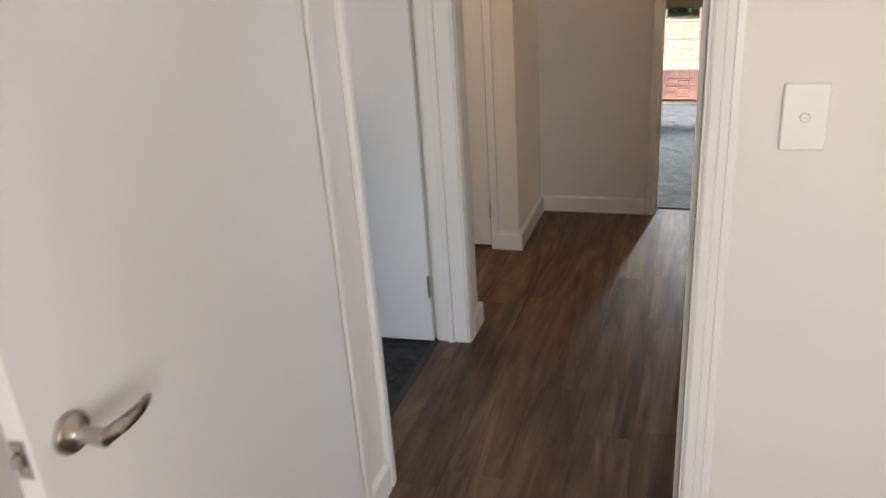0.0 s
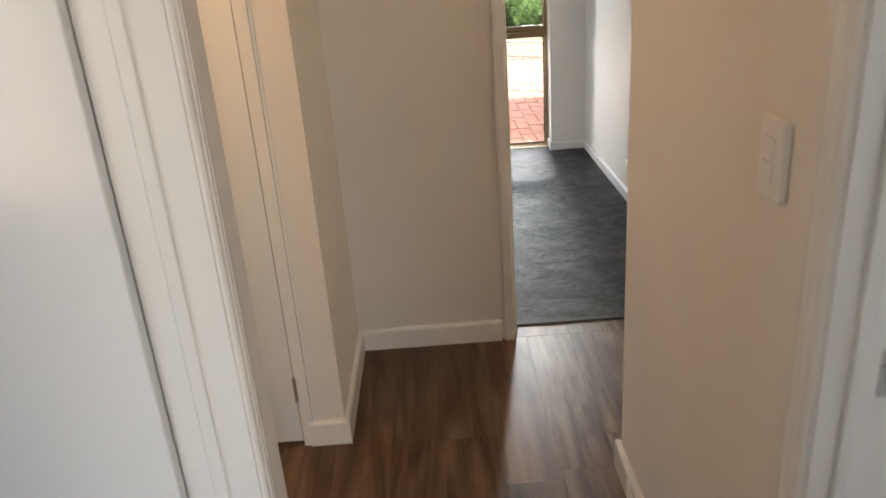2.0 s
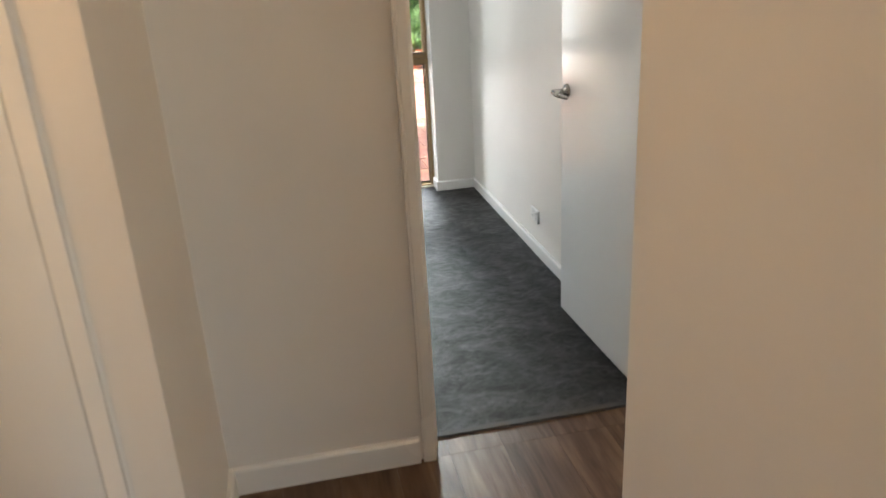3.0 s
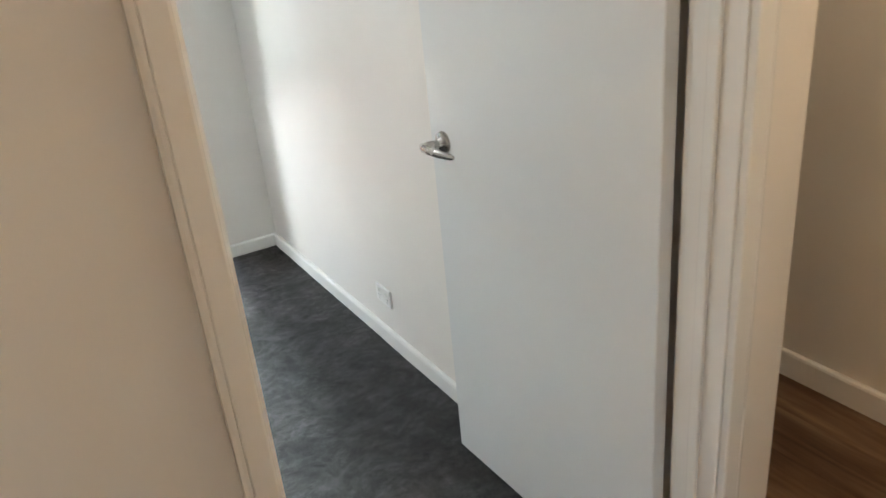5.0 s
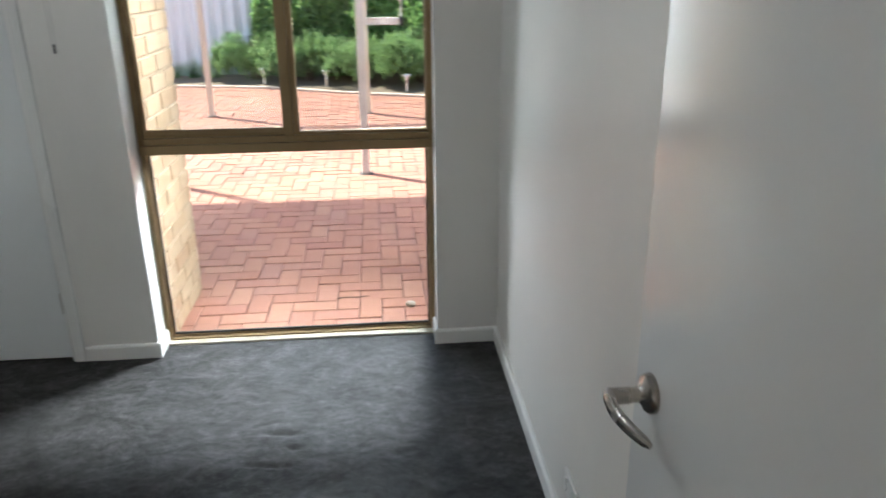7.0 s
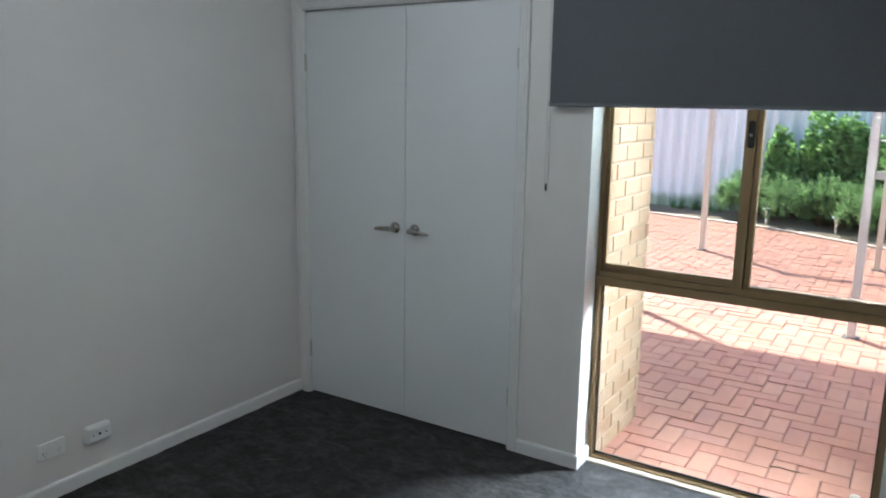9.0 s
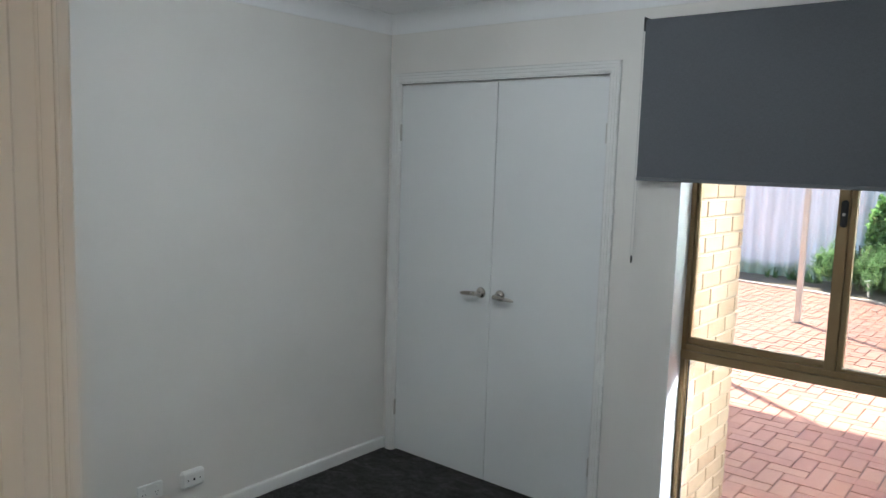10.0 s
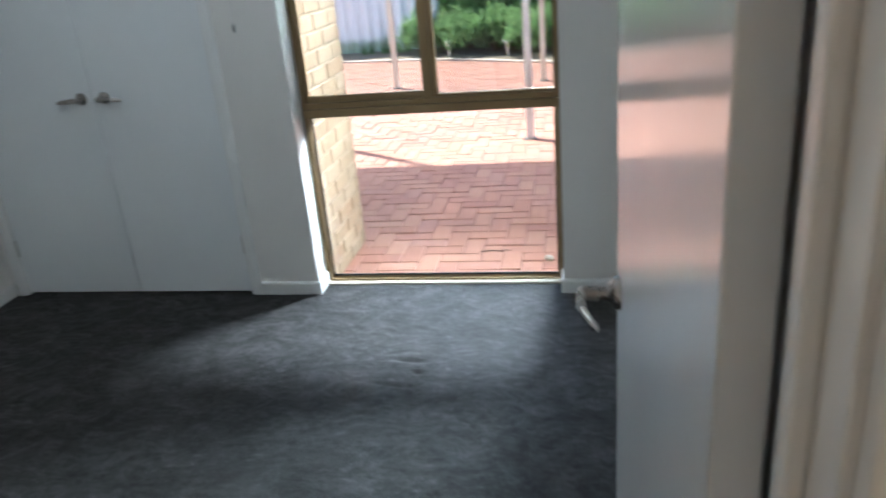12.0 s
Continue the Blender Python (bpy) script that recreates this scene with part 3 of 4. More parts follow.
def frame_set(name, axis, lo, hi, f0, f1, stop_at, label, arch0=True, arch1=True, head=HEAD, w=0.055, stop=True, section=arch_profile, e=0.004, w_lo=None):
    """A lined opening: axis 'x' or 'y' is the way along the wall; lo..hi the clear opening; f0..f1 the wall's faces; stop_at where the stop sits."""
    th = thing(name, pose(0, 0, 0), label, "door frame", kind="structure")

    def put(a0, a1, d0, d1, z0, z1):
        return (a0, a1, d0, d1, z0, z1) if axis == "x" else (d0, d1, a0, a1, z0, z1)
    part("jamb", boxes(put(lo - 0.018, lo, f0 - e, f1 + e, 0, head), r=0.0028), TRIM, th)
    part("jamb", boxes(put(hi, hi + 0.018, f0 - e, f1 + e, 0, head), r=0.0015), TRIM, th)
    part("head_jamb", boxes(put(lo - 0.018, hi + 0.018, f0 - e, f1 + e, head + 0.0005, head + 0.018), r=0.0015), TRIM, th)
    if stop:
        s0, s1 = stop_at
        part("door_stop", boxes(put(lo, lo + 0.011, s0, s1, 0, head - 0.011), r=0.003), TRIM, th)
        part("door_stop", boxes(put(hi - 0.011, hi, s0, s1, 0, head - 0.011), r=0.002), TRIM, th)
        part("door_stop", boxes(put(lo, hi, s0, s1, head - 0.011, head), r=0.002), TRIM, th)
    for on, face, way in ((arch0, f0, -1), (arch1, f1, 1)):
        if not on:
            continue
        for edge, side in ((lo - 0.006, -1), (hi + 0.006, 1)):
            bm = bmesh.new()
            rings = []
            for z in (0.0, 1.0):
                ring = []
                for u, t in section(w_lo or w if side < 0 else w):
                    zz = 0.0 if z == 0 else head + 0.006 + u
                    p, q = edge + side * u, face + way * (t + 0.0015)
                    ring.append(bm.verts.new((p, q, zz) if axis == "x" else (q, p, zz)))
                rings.append(ring)
            k = len(rings[0])
            for i in range(k):
                bm.faces.new((rings[0][i], rings[0][(i + 1) % k], rings[1][(i + 1) % k], rings[1][i]))
            bm.faces.new(rings[0])
            bm.faces.new(rings[1])
            part("architrave", bm, TRIM, th, "white moulded architrave")
        bm = bmesh.new()
        rings = []
        for edge, side in ((lo - 0.006, -1), (hi + 0.006, 1)):
            ring = []
            for u, t in section(w):
                p, q, zz = edge + side * u, face + way * (t + 0.0015), head + 0.006 + u
                ring.append(bm.verts.new((p, q, zz) if axis == "x" else (q, p, zz)))
            rings.append(ring)
        k = len(rings[0])
        for i in range(k):
            bm.faces.new((rings[0][i], rings[0][(i + 1) % k], rings[1][(i + 1) % k], rings[1][i]))
        part("architrave", bm, TRIM, th, "white moulded architrave")
    return th


def strike_plate(parent, m):
    """Plate in local x (width) and z (height), y out of the jamb, with a rounded lip on the +x side."""
    bm = boxes((-0.016, 0.016, 0, 0.0018, -0.036, 0.036), r=0.0006)
    rim = [(0.0155, -0.020)] + [(0.0155 + 0.015 * math.cos(radians(a)), 0.020 * math.sin(radians(a))) for a in range(-75, 76, 15)] + [(0.0155, 0.020)]
    low, top = [bm.verts.new((x, 0.0002, z)) for x, z in rim], [bm.verts.new((x, 0.0020, z)) for x, z in rim]
    k = len(rim)
    for i in range(k):
        bm.faces.new((low[i], low[(i + 1) % k], top[(i + 1) % k], top[i]))
    bm.faces.new(low)
    bm.faces.new(top)
    p = part("strike_plate", turned(bm, m), STEEL, parent, "steel strike plate with a rounded lip")
    part("latch_hole", turned(boxes((-0.006, 0.008, 0.0018, 0.0023, -0.015, 0.013)), m), DARK_GAP, p)
    for z in (-0.027, 0.027):
        part("screw", turned(turned(lathe([(0.0, 0), (0.0036, 0), (0.0028, 0.001)], 10), pose(0, 0.0018, z, -90, 0, 0)), m), STRIP, p)
    return p


def flush_door(name, hinge_at, angle, width, label, thick=0.035, height=2.04, both=True, lever_z=0.97, latch=True, reach=1.0):
    """A leaf hung at hinge_at; local x runs from the hinge to the free edge, the leaf spans y 0..thick."""
    th = thing(name, pose(hinge_at[0], hinge_at[1], 0.012, 0, 0, angle), label, "door", kind="structure")
    leaf = part("door_leaf", boxes((0, width, 0, thick, 0, height), r=0.0022), LEAF, th)
    zl = lever_z - 0.012
    lever_handle(th, pose(width - 0.06, thick, zl, 0, 0, 0) @ Matrix.Diagonal((-1, reach, 1, 1)))
    if both:
        lever_handle(th, pose(width - 0.06, 0, zl, 0, 0, 180))
    if latch:
        lp = part("latch_plate", boxes((width, width + 0.0016, 0.006, thick - 0.006, zl - 0.028, zl + 0.028), r=0.0005), STEEL, th, "steel latch plate on the door edge")
        part("latch_bolt", boxes((width + 0.0016, width + 0.011, 0.011, thick - 0.011, zl - 0.010, zl + 0.010), r=0.002), STEEL, lp)
    return th


FR1 = frame_set("door_frame_1", "x", 0.020, 0.812, -2.742, -2.64, (-2.688, -2.664), "white doorway lining between front room and hall", arch1=False)
strike_plate(FR1, pose(0.812, -2.728, 0.945, 0, 0, 90) @ Matrix.Diagonal((-1, 1, 1, 1)))
flush_door("door_1", (0.022, -2.765), -89.6, 0.826, "white flush door standing open with a lever handle", lever_z=0.935)

frame_set("door_frame_2", "y", -2.445, -1.618, -0.12, 0.0, (-0.076, -0.052), "white doorway lining of the side room", w=0.045)
D2 = flush_door("door_2", (-0.132, -1.612), 183, 0.80, "white flush door open into the side room", lever_z=0.97)
for z in (0.24, 1.82):
    hinge(D2, 0.002, 0.040, z)

FR3 = frame_set("door_frame_3", "y", -2.60, -1.885, HR, 0.985, (0.895, 0.915), "white doorway lining of the bathroom", w=0.055)
strike_plate(FR3, pose(0.954, -1.885, 0.957, 0, 0, 180) @ Matrix.Diagonal((-1, 1, 1, 1)))
flush_door("door_3", (0.989, -2.602), 5, 0.70, "white flush bathroom door open against its wall", lever_z=0.97)

FR4 = frame_set("door_frame_4", "x", 0.640, 1.441, 0.0, BY0, (0.040, 0.062), "white doorway lining of the bedroom", w=0.05, section=plain_profile, e=0.001, w_lo=0.040)
strike_plate(FR4, pose(0.640, 0.082, 0.97, 0, 0, -90))
# beads shaped to draw the jamb's bright lines where the camera sees them
part("jamb_bead", boxes((0.6385, 0.6415, 0.0835, 0.0875, 0, 2.06), (0.6385, 0.6425, 0.0985, 0.1025, 0, 2.06), r=0.0012), TRIM, FR4, "thin bead added to catch the jamb's highlight")
D4 = flush_door("door_4", (1.445, 0.130), 91.55, 0.761, "white glossy flush door open into the bedroom", lever_z=0.978, reach=1.12)
for z in (0.22, 1.82):
    hinge(D4, -0.010, -0.004, z)

# cupboard door in the left passage, shut
CUP = thing("door_5", pose(0, 0, 0), "white cupboard door, shut, in a thin steel frame", "door", kind="structure")
part("door_leaf", boxes((-0.985, -0.1455, -0.628, -0.593, 0.018, 2.045), r=0.0015), LEAF, CUP)
part("jamb", boxes((-0.1420, -0.0945, -0.619, -0.53, 0, HEAD + 0.02), (-0.1420, -0.104, -0.633, -0.6205, 0, HEAD + 0.02), r=0.0012), TRIM, CUP)
# dark strip set in the gap to put its shade into colour
part("gap_shade_strip", boxes((-0.1462, -0.1412, -0.606, -0.600, 0.02, 2.045)), DARK_GAP, CUP, "dark strip for the shade in the gap")
part("jamb", boxes((-1.0, -0.989, -0.622, -0.53, 0, HEAD + 0.02)), TRIM, CUP)
part("head_jamb", boxes((-0.989, -0.1425, -0.622, -0.53, 2.05, HEAD + 0.02)), TRIM, CUP)
for z in (0.22, 1.82):
    hinge(CUP, -0.1438, -0.632, z)
lever_handle(CUP, pose(-0.92, -0.628, 0.97, 0, 0, 180) @ Matrix.Diagonal((-1, 1, 1, 1)))

# wardrobe built into the window wall
WL, WM, WR = -1.535, -0.893, -0.285
frame_set("wardrobe_frame", "x", WL, WR, BY1, 3.10, (2.93, 2.95), "white architrave round the built-in wardrobe", arch1=False, head=2.082, w=0.05)
for nm, a, b, hx, mirrored in (("wardrobe_door", WL + 0.003, WM - 0.0015, WM - 0.058, False), ("wardrobe_door", WM + 0.0015, WR - 0.003, WR, True)):
    wd = thing(nm, pose(0, 0, 0), "white flush wardrobe door, shut, with lever handle", "wardrobe door", "wardrobe doors")
    part("door_leaf", boxes((a, b, BY1 + 0.004, BY1 + 0.036, 0.012, 2.071), r=0.0018), LEAF, wd)
    if mirrored:
        lever_handle(wd, pose(WM + 0.062, BY1 + 0.004, 1.005, 0, 0, 180) @ Matrix.Diagonal((-1, 1, 1, 1)), "brushed nickel lever handle")
        ex = b + 0.002
    else:
        lever_handle(wd, pose(WM - 0.058, BY1 + 0.004, 1.005, 0, 0, 180), "brushed nickel lever handle")
        ex = a - 0.002
    for z in (0.26, 1.82):
        hinge(wd, ex, BY1 + 0.001, z)

# ---- bedroom window ----
WIN = thing("window_1", pose(0, 0, 0), "tall bronze aluminium window down to the floor", "window", kind="structure")
FY0, FY1 = WY - 0.032, WY + 0.032
part("window_frame", boxes((WX0, WX0 + 0.024, FY0, FY1, -0.004, T2), (WX0 + 0.024, WX0 + 0.030, WY - 0.012, WY + 0.02, 0.02, T2), r=0.002), BRONZE, WIN)
part("window_frame", boxes((WX1 - 0.024, WX1, FY0, FY1, -0.004, T2), (WX1 - 0.030, WX1 - 0.024, WY - 0.012, WY + 0.02, 0.02, T2), r=0.002), BRONZE, WIN)
part("bottom_rail", boxes((WX0 + 0.024, WX1 - 0.024, FY0, FY1, -0.006, 0.014), (WX0 + 0.024, WX1 - 0.024, WY - 0.008, WY + 0.02, 0.014, 0.022), r=0.0015), BRONZE, WIN)
part("top_rail", boxes((WX0 + 0.024, WX1 - 0.024, FY0, FY1, T2 - 0.04, T2), r=0.002), BRONZE, WIN)
part("transom", boxes((WX0 + 0.004, WX1 - 0.004, FY0 - 0.010, FY1, 0.838, 0.876), (WX0 + 0.010, WX1 - 0.010, FY0 + 0.004, FY1, 0.876, 0.902), (WX0 + 0.024, WX1 - 0.024, FY0 + 0.018, FY1 - 0.01, 0.902, 0.914), r=0.003), BRONZE, WIN, "bronze aluminium transom with a ledge")
part("mullion", boxes((0.648, 0.690, WY - 0.026, WY + 0.012, 0.898, T2 - 0.04), (0.690, 0.712, WY - 0.014, WY + 0.022, 0.898, T2 - 0.04), r=0.003), BRONZE, WIN)
part("gasket", boxes((WX0 + 0.030, WX1 - 0.030, WY - 0.004, WY + 0.006, 0.022, 0.030), (WX0 + 0.030, WX1 - 0.030, WY - 0.004, WY + 0.006, 0.830, 0.838), (WX0 + 0.030, WX0 + 0.034, WY - 0.004, WY + 0.006, 0.030, 0.830), (WX1 - 0.034, WX1 - 0.030, WY - 0.004, WY + 0.006, 0.030, 0.830)), DARK_GAP, WIN, "black rubber glazing gasket")
part("sliding_sash", boxes((WX0 + 0.026, 0.650, WY - 0.020, WY + 0.004, 0.914, 0.934), (WX0 + 0.026, WX0 + 0.038, WY - 0.020, WY + 0.004, 0.934, T2 - 0.04), r=0.002), BRONZE, WIN)
LATCH = part("sash_lock", boxes((0.660, 0.686, WY - 0.040, WY - 0.026, 1.47, 1.575), r=0.008), PLASTIC_DARK, WIN, "black plastic window lock")
part("key_barrel", turned(lathe([(0, 0), (0.006, 0), (0.005, 0.004)], 14), pose(0.673, WY - 0.040, 1.52, 90, 0, 0)), STEEL, LATCH)
for nm, d in (("pane", (WX0 + 0.030, WX1 - 0.030, WY - 0.001, WY + 0.002, 0.022, 0.838)), ("pane", (WX0 + 0.034, 0.650, WY - 0.010, WY - 0.007, 0.926, T2 - 0.04)), ("pane", (0.700, WX1 - 0.028, WY + 0.010, WY + 0.013, 0.906, T2 - 0.04))):
    pane = part(nm, boxes(d), GLASS if d[5] < 1 else GLASS_HAZE if d[0] < 0.5 else GLASS_TINT, WIN, "clear window glass" if d[5] < 1 else "lightly tinted window glass")
    pane.visible_shadow = d[5] > 1          # the tinted upper panes shade the room a little
structure("window_sill", boxes((WX0, WX1, 2.985, FY0, -0.01, 0.008), r=0.002), SILL_WHITE, "cream strip at the foot of the window", "sill")
part("corner_bead", boxes((WX0 - 0.0002, WX0 + 0.0035, BY1 - 0.0025, FY0, 0.064, T2)), TRIM, WIN)
part("corner_bead", boxes((WX1 - 0.0035, WX1 + 0.0002, BY1 - 0.0025, FY0, 0.064, T2)), TRIM, WIN)

# roller blind
BL = thing("roller_blind", pose(0, 0, 0), "dark grey blockout roller blind, half lowered over the window", "blind")
part("fabric", boxes((-0.104, 1.42, 2.836, 2.8375, 1.632, 2.272)), BLIND, BL)
part("bottom_rail", boxes((-0.106, 1.422, 2.830, 2.843, 1.618, 1.634), r=0.003), BLIND_RAIL, BL)
part("roller", turned(lathe([(0.021, 0), (0.021, 1.522)], 24), pose(-0.103, 2.857, 2.272, 0, 90, 0)), BLIND, BL)
part("bracket", boxes((-0.112, -0.105, 2.834, BY1, 2.242, 2.300), r=0.002), PLASTIC_DARK, BL)
part("bracket", boxes((1.422, 1.429, 2.834, BY1, 2.242, 2.300), r=0.002), PLASTIC_DARK, BL)
chain = bmesh.new()
for k in range(2):
    for i in range(146):
        z = 1.285 + i * 0.0068
        bmesh.ops.create_icosphere(chain, subdivisions=1, radius=0.0022, matrix=Matrix.Translation((-0.124 + 0.010 * k, 2.862 + 0.008 * k, z)))
part("bead_chain", chain, PLASTIC_GREY, BL, "thin bead chain")
part("chain_weight", lathe([(0.002, 1.256), (0.0046, 1.259), (0.0042, 1.284), (0.002, 1.290)], 12), PLASTIC_DARK, BL, m=pose(-0.119, 2.864, 0))


# ---- switches and sockets ----
def plate(th, w, h, t=0.009):
    return part("cover_plate", boxes((-w / 2, w / 2, 0, t, -h / 2, h / 2), r=0.0025), PLASTIC, th)


def light_switch(m, label, rockers=1, raised=False):
    th = thing("light_switch", m, label, "light switch", "light switches")
    plate(th, 0.073, 0.116, 0.014 if raised else 0.009)
    t = 0.014 if raised else 0.009
    if raised:
        for i in range(rockers):
            z = 0.018 - i * 0.036
            part("rocker", boxes((-0.016, 0.016, t, t + 0.004, z - 0.015, z + 0.015), r=0.0015), PLASTIC, th)
    else:
        # grey ring puts the shadow line round the rocker into colour
        part("rocker_rim", turned(lathe([(0, 0), (0.0085, 0), (0.0083, 0.0006), (0, 0.0006)], 24), pose(0, t, 0, -90, 0, 0)), PLASTIC_GREY, th)
        part("rocker", turned(lathe([(0, 0), (0.0074, 0), (0.0070, 0.0028), (0.006, 0.0034), (0, 0.0036)], 24), pose(0, t, 0, -90, 0, 0)), PLASTIC, th)
        part("rocker_mark", boxes((-0.0035, 0.0035, t + 0.0035, t + 0.0039, -0.0005, 0.0005)), PLASTIC_GREY, th)
    return th


light_switch(pose(0.976, -2.742, 1.164, 0, 0, 180), "white single light switch on the off-white wall")
light_switch(pose(HR, -1.690, 1.207, 0, 0, 90), "white double light switch on the hall wall", 2, True)


def power_socket(m, label):
    th = thing("power_socket", m, label, "power socket", "power sockets")
    plate(th, 0.116, 0.072, 0.010)
    for sx in (-0.030, 0.030):
        part("rocker", boxes((sx - 0.006, sx + 0.006, 0.010, 0.0145, 0.010, 0.024), r=0.001), PLASTIC, th)
        for dx, dz, rot in ((-0.006, -0.006, 25), (0.006, -0.006, -25), (0, -0.019, 0)):
            part("slot", turned(boxes((-0.001, 0.001, 0.010, 0.0104, -0.0038, 0.0038)), pose(sx + dx, 0, dz, 0, rot, 0)), PLASTIC_DARK, th)
    return th


power_socket(pose(BX1, 1.596, 0.205, 0, 0, 90), "white double power socket low on the wall")
power_socket(pose(BX0, 1.433, 0.212, 0, 0, -90), "white double power socket low on the wall")
TV = thing("wall_outlet_box", pose(BX0, 1.632, 0.214, 0, 0, -90), "raised white outlet box with dark connector holes", "outlet box")
part("cover", boxes((-0.060, 0.060, 0, 0.030, -0.042, 0.042), r=0.012), PLASTIC, TV)
part("face", boxes((-0.052, 0.052, 0.030, 0.034, -0.026, 0.026), r=0.0015), PLASTIC, TV)
for dx, r in ((-0.030, 0.003), (0.0, 0.006), (0.030, 0.003)):
    part("connector", turned(lathe([(0, 0), (r, 0), (r * 0.9, 0.002)], 12), pose(dx, 0.034, 0, -90, 0, 0)), PLASTIC_DARK, TV)

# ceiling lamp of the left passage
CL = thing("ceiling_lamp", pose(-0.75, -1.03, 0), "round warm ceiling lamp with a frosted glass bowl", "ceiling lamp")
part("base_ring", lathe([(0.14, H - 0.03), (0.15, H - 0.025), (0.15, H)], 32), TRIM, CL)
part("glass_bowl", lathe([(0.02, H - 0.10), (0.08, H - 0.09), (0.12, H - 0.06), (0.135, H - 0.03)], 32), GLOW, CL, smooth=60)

# glowing bowl and ring added as an unseen fixture for the bedroom fill
FILL_BOWL, _t, _n = material("cool_fill_glass", (1, 1, 1), 0.4)
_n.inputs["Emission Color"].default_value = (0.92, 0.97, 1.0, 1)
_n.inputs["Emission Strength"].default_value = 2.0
CB = thing("ceiling_lamp", pose(-0.10, 1.50, 0), "added ceiling lamp, unseen, round cool white with a frosted bowl", "ceiling lamp")
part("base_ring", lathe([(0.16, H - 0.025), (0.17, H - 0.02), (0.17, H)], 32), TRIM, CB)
part("glass_bowl", lathe([(0.02, H - 0.09), (0.09, H - 0.08), (0.14, H - 0.05), (0.155, H - 0.025)], 32), FILL_BOWL, CB, smooth=60)

# unseen fixture added above the side passage fill lamp
CP = thing("ceiling_lamp", pose(2.0, -0.45, 0), "added ceiling lamp, unseen, round and warm, in the side passage", "ceiling lamp")
part("base_ring", lathe([(0.14, H - 0.03), (0.15, H - 0.025), (0.15, H)], 32), TRIM, CP)
part("glass_bowl", lathe([(0.02, H - 0.10), (0.08, H - 0.09), (0.12, H - 0.06), (0.135, H - 0.03)], 32), GLOW, CP, smooth=60)

# ---- bathroom ----
structure("floor_bathroom_base", boxes((0.85, 2.46, -2.64, -0.966, -0.1, -0.002)), GROUT, "grout bed of the bathroom floor", "floor")
DR = thing("floor_drain", pose(1.472, -1.36, 0.006), "square chrome floor drain in the bathroom tiles", "drain")
part("drain_frame", boxes((-0.05, 0.05, -0.05, -0.034, 0, 0.003), (-0.05, 0.05, 0.034, 0.05, 0, 0.003), (-0.05, -0.034, -0.034, 0.034, 0, 0.003), (0.034, 0.05, -0.034, 0.034, 0, 0.003)), STEEL, DR)
part("drain_sump", turned(lathe([(0, 0), (0.038, 0), (0.038, 0.001)], 24), pose(0, 0, 0)), PLASTIC_DARK, DR)
for i in range(6):
    part("grate_bar", boxes((-0.034, 0.034, -0.031 + i * 0.0115, -0.025 + i * 0.0115, 0.001, 0.003)), STEEL, DR)

GR = thing("floor_grate", pose(1.19, -1.645, 0.0055), "white slotted floor grate on the bathroom tiles", "floor grate")
part("grate_frame", boxes((-0.17, 0.17, -0.052, -0.036, 0, 0.007), (-0.17, 0.17, 0.036, 0.052, 0, 0.007), (-0.17, -0.156, -0.036, 0.036, 0, 0.007), (0.156, 0.17, -0.036, 0.036, 0, 0.007), r=0.0015), PLASTIC, GR)
part("grate_sump", boxes((-0.156, 0.156, -0.036, 0.036, 0, 0.001)), PLASTIC_DARK, GR, "dark sump below the slots")
for gy in (-0.014, 0.014):
    part("grate_bar", boxes((-0.156, 0.156, gy - 0.005, gy + 0.005, 0.001, 0.006), r=0.001), PLASTIC, GR)

# ---- outside ----
structure("ground", boxes((-60, 60, -60, 120, -0.4, GZ - 0.07)), GROUND, "bare ground round the house and courtyard", "ground")
structure("paving_bed", boxes((-5.0, 6.0, 3.0, 12.6, -0.3, GZ - 0.006)), JOINT_SAND, "dark sand joints under the pavers", "paving")
structure("wall_brick_backing", boxes((-0.05, WX0 - 0.034, 3.10, 3.838, -0.1, H)), MORTAR, "mortar of the brick return wall", "wall")
structure("wall_outer", boxes((-5.0, -0.05, 3.73, 3.838, -0.1, H), (1.605, 6.0, 3.0, 3.10, -0.1, H)), BRICK, "cream brick outer wall of the house", "wall")
structure("door_step", boxes((WX0 - 0.01, WX1 + 0.02, 3.085, 3.150, GZ - 0.005, -0.018), r=0.006), KERB, "cream concrete sill outside the window", "sill")
ROOF = thing("patio_roof", pose(0, 0, 0), "flat patio roof on painted posts", "roof", kind="structure")
part("roof_deck", boxes((-5, 6, 2.95, 6.28, 2.46, 2.461)), ROOF_SHEET, ROOF)
part("beam", boxes((-5, 6, 6.15, 6.25, 2.30, 2.455), r=0.004), POST_CREAM, ROOF)


def square_post(m, mat, label, w=0.062, h=2.4):
    th = thing("patio_post", m, label, "post", "patio posts")
    part("shaft", boxes((-w / 2, w / 2, -w / 2, w / 2, 0, h), r=0.005), mat, th)
    part("base_plate", boxes((-0.06, 0.06, -0.06, 0.06, 0, 0.006), r=0.002), STRIP, th)
    return th


square_post(pose(0.918, 6.25, GZ), POST_GREY, "grey painted square patio post on the pavers", h=2.40)
square_post(pose(-0.855, 6.20, GZ), POST_CREAM, "cream painted square patio post on the pavers", h=2.40)
square_post(pose(-0.945, 9.20, GZ), POST_CREAM, "cream painted square post standing on the pavers", h=2.6)
square_post(pose(0.925, 9.16, GZ), POST_CREAM, "cream painted square post standing on the pavers", h=2.6)
PERG = thing("pergola_beam", pose(0, 0, 2.5), "cream timber pergola beam across the posts", "beam", kind="structure")
part("beam", boxes((-1.05, 1.05, 9.15, 9.21, 0, 0.14), r=0.004), POST_CREAM, PERG)
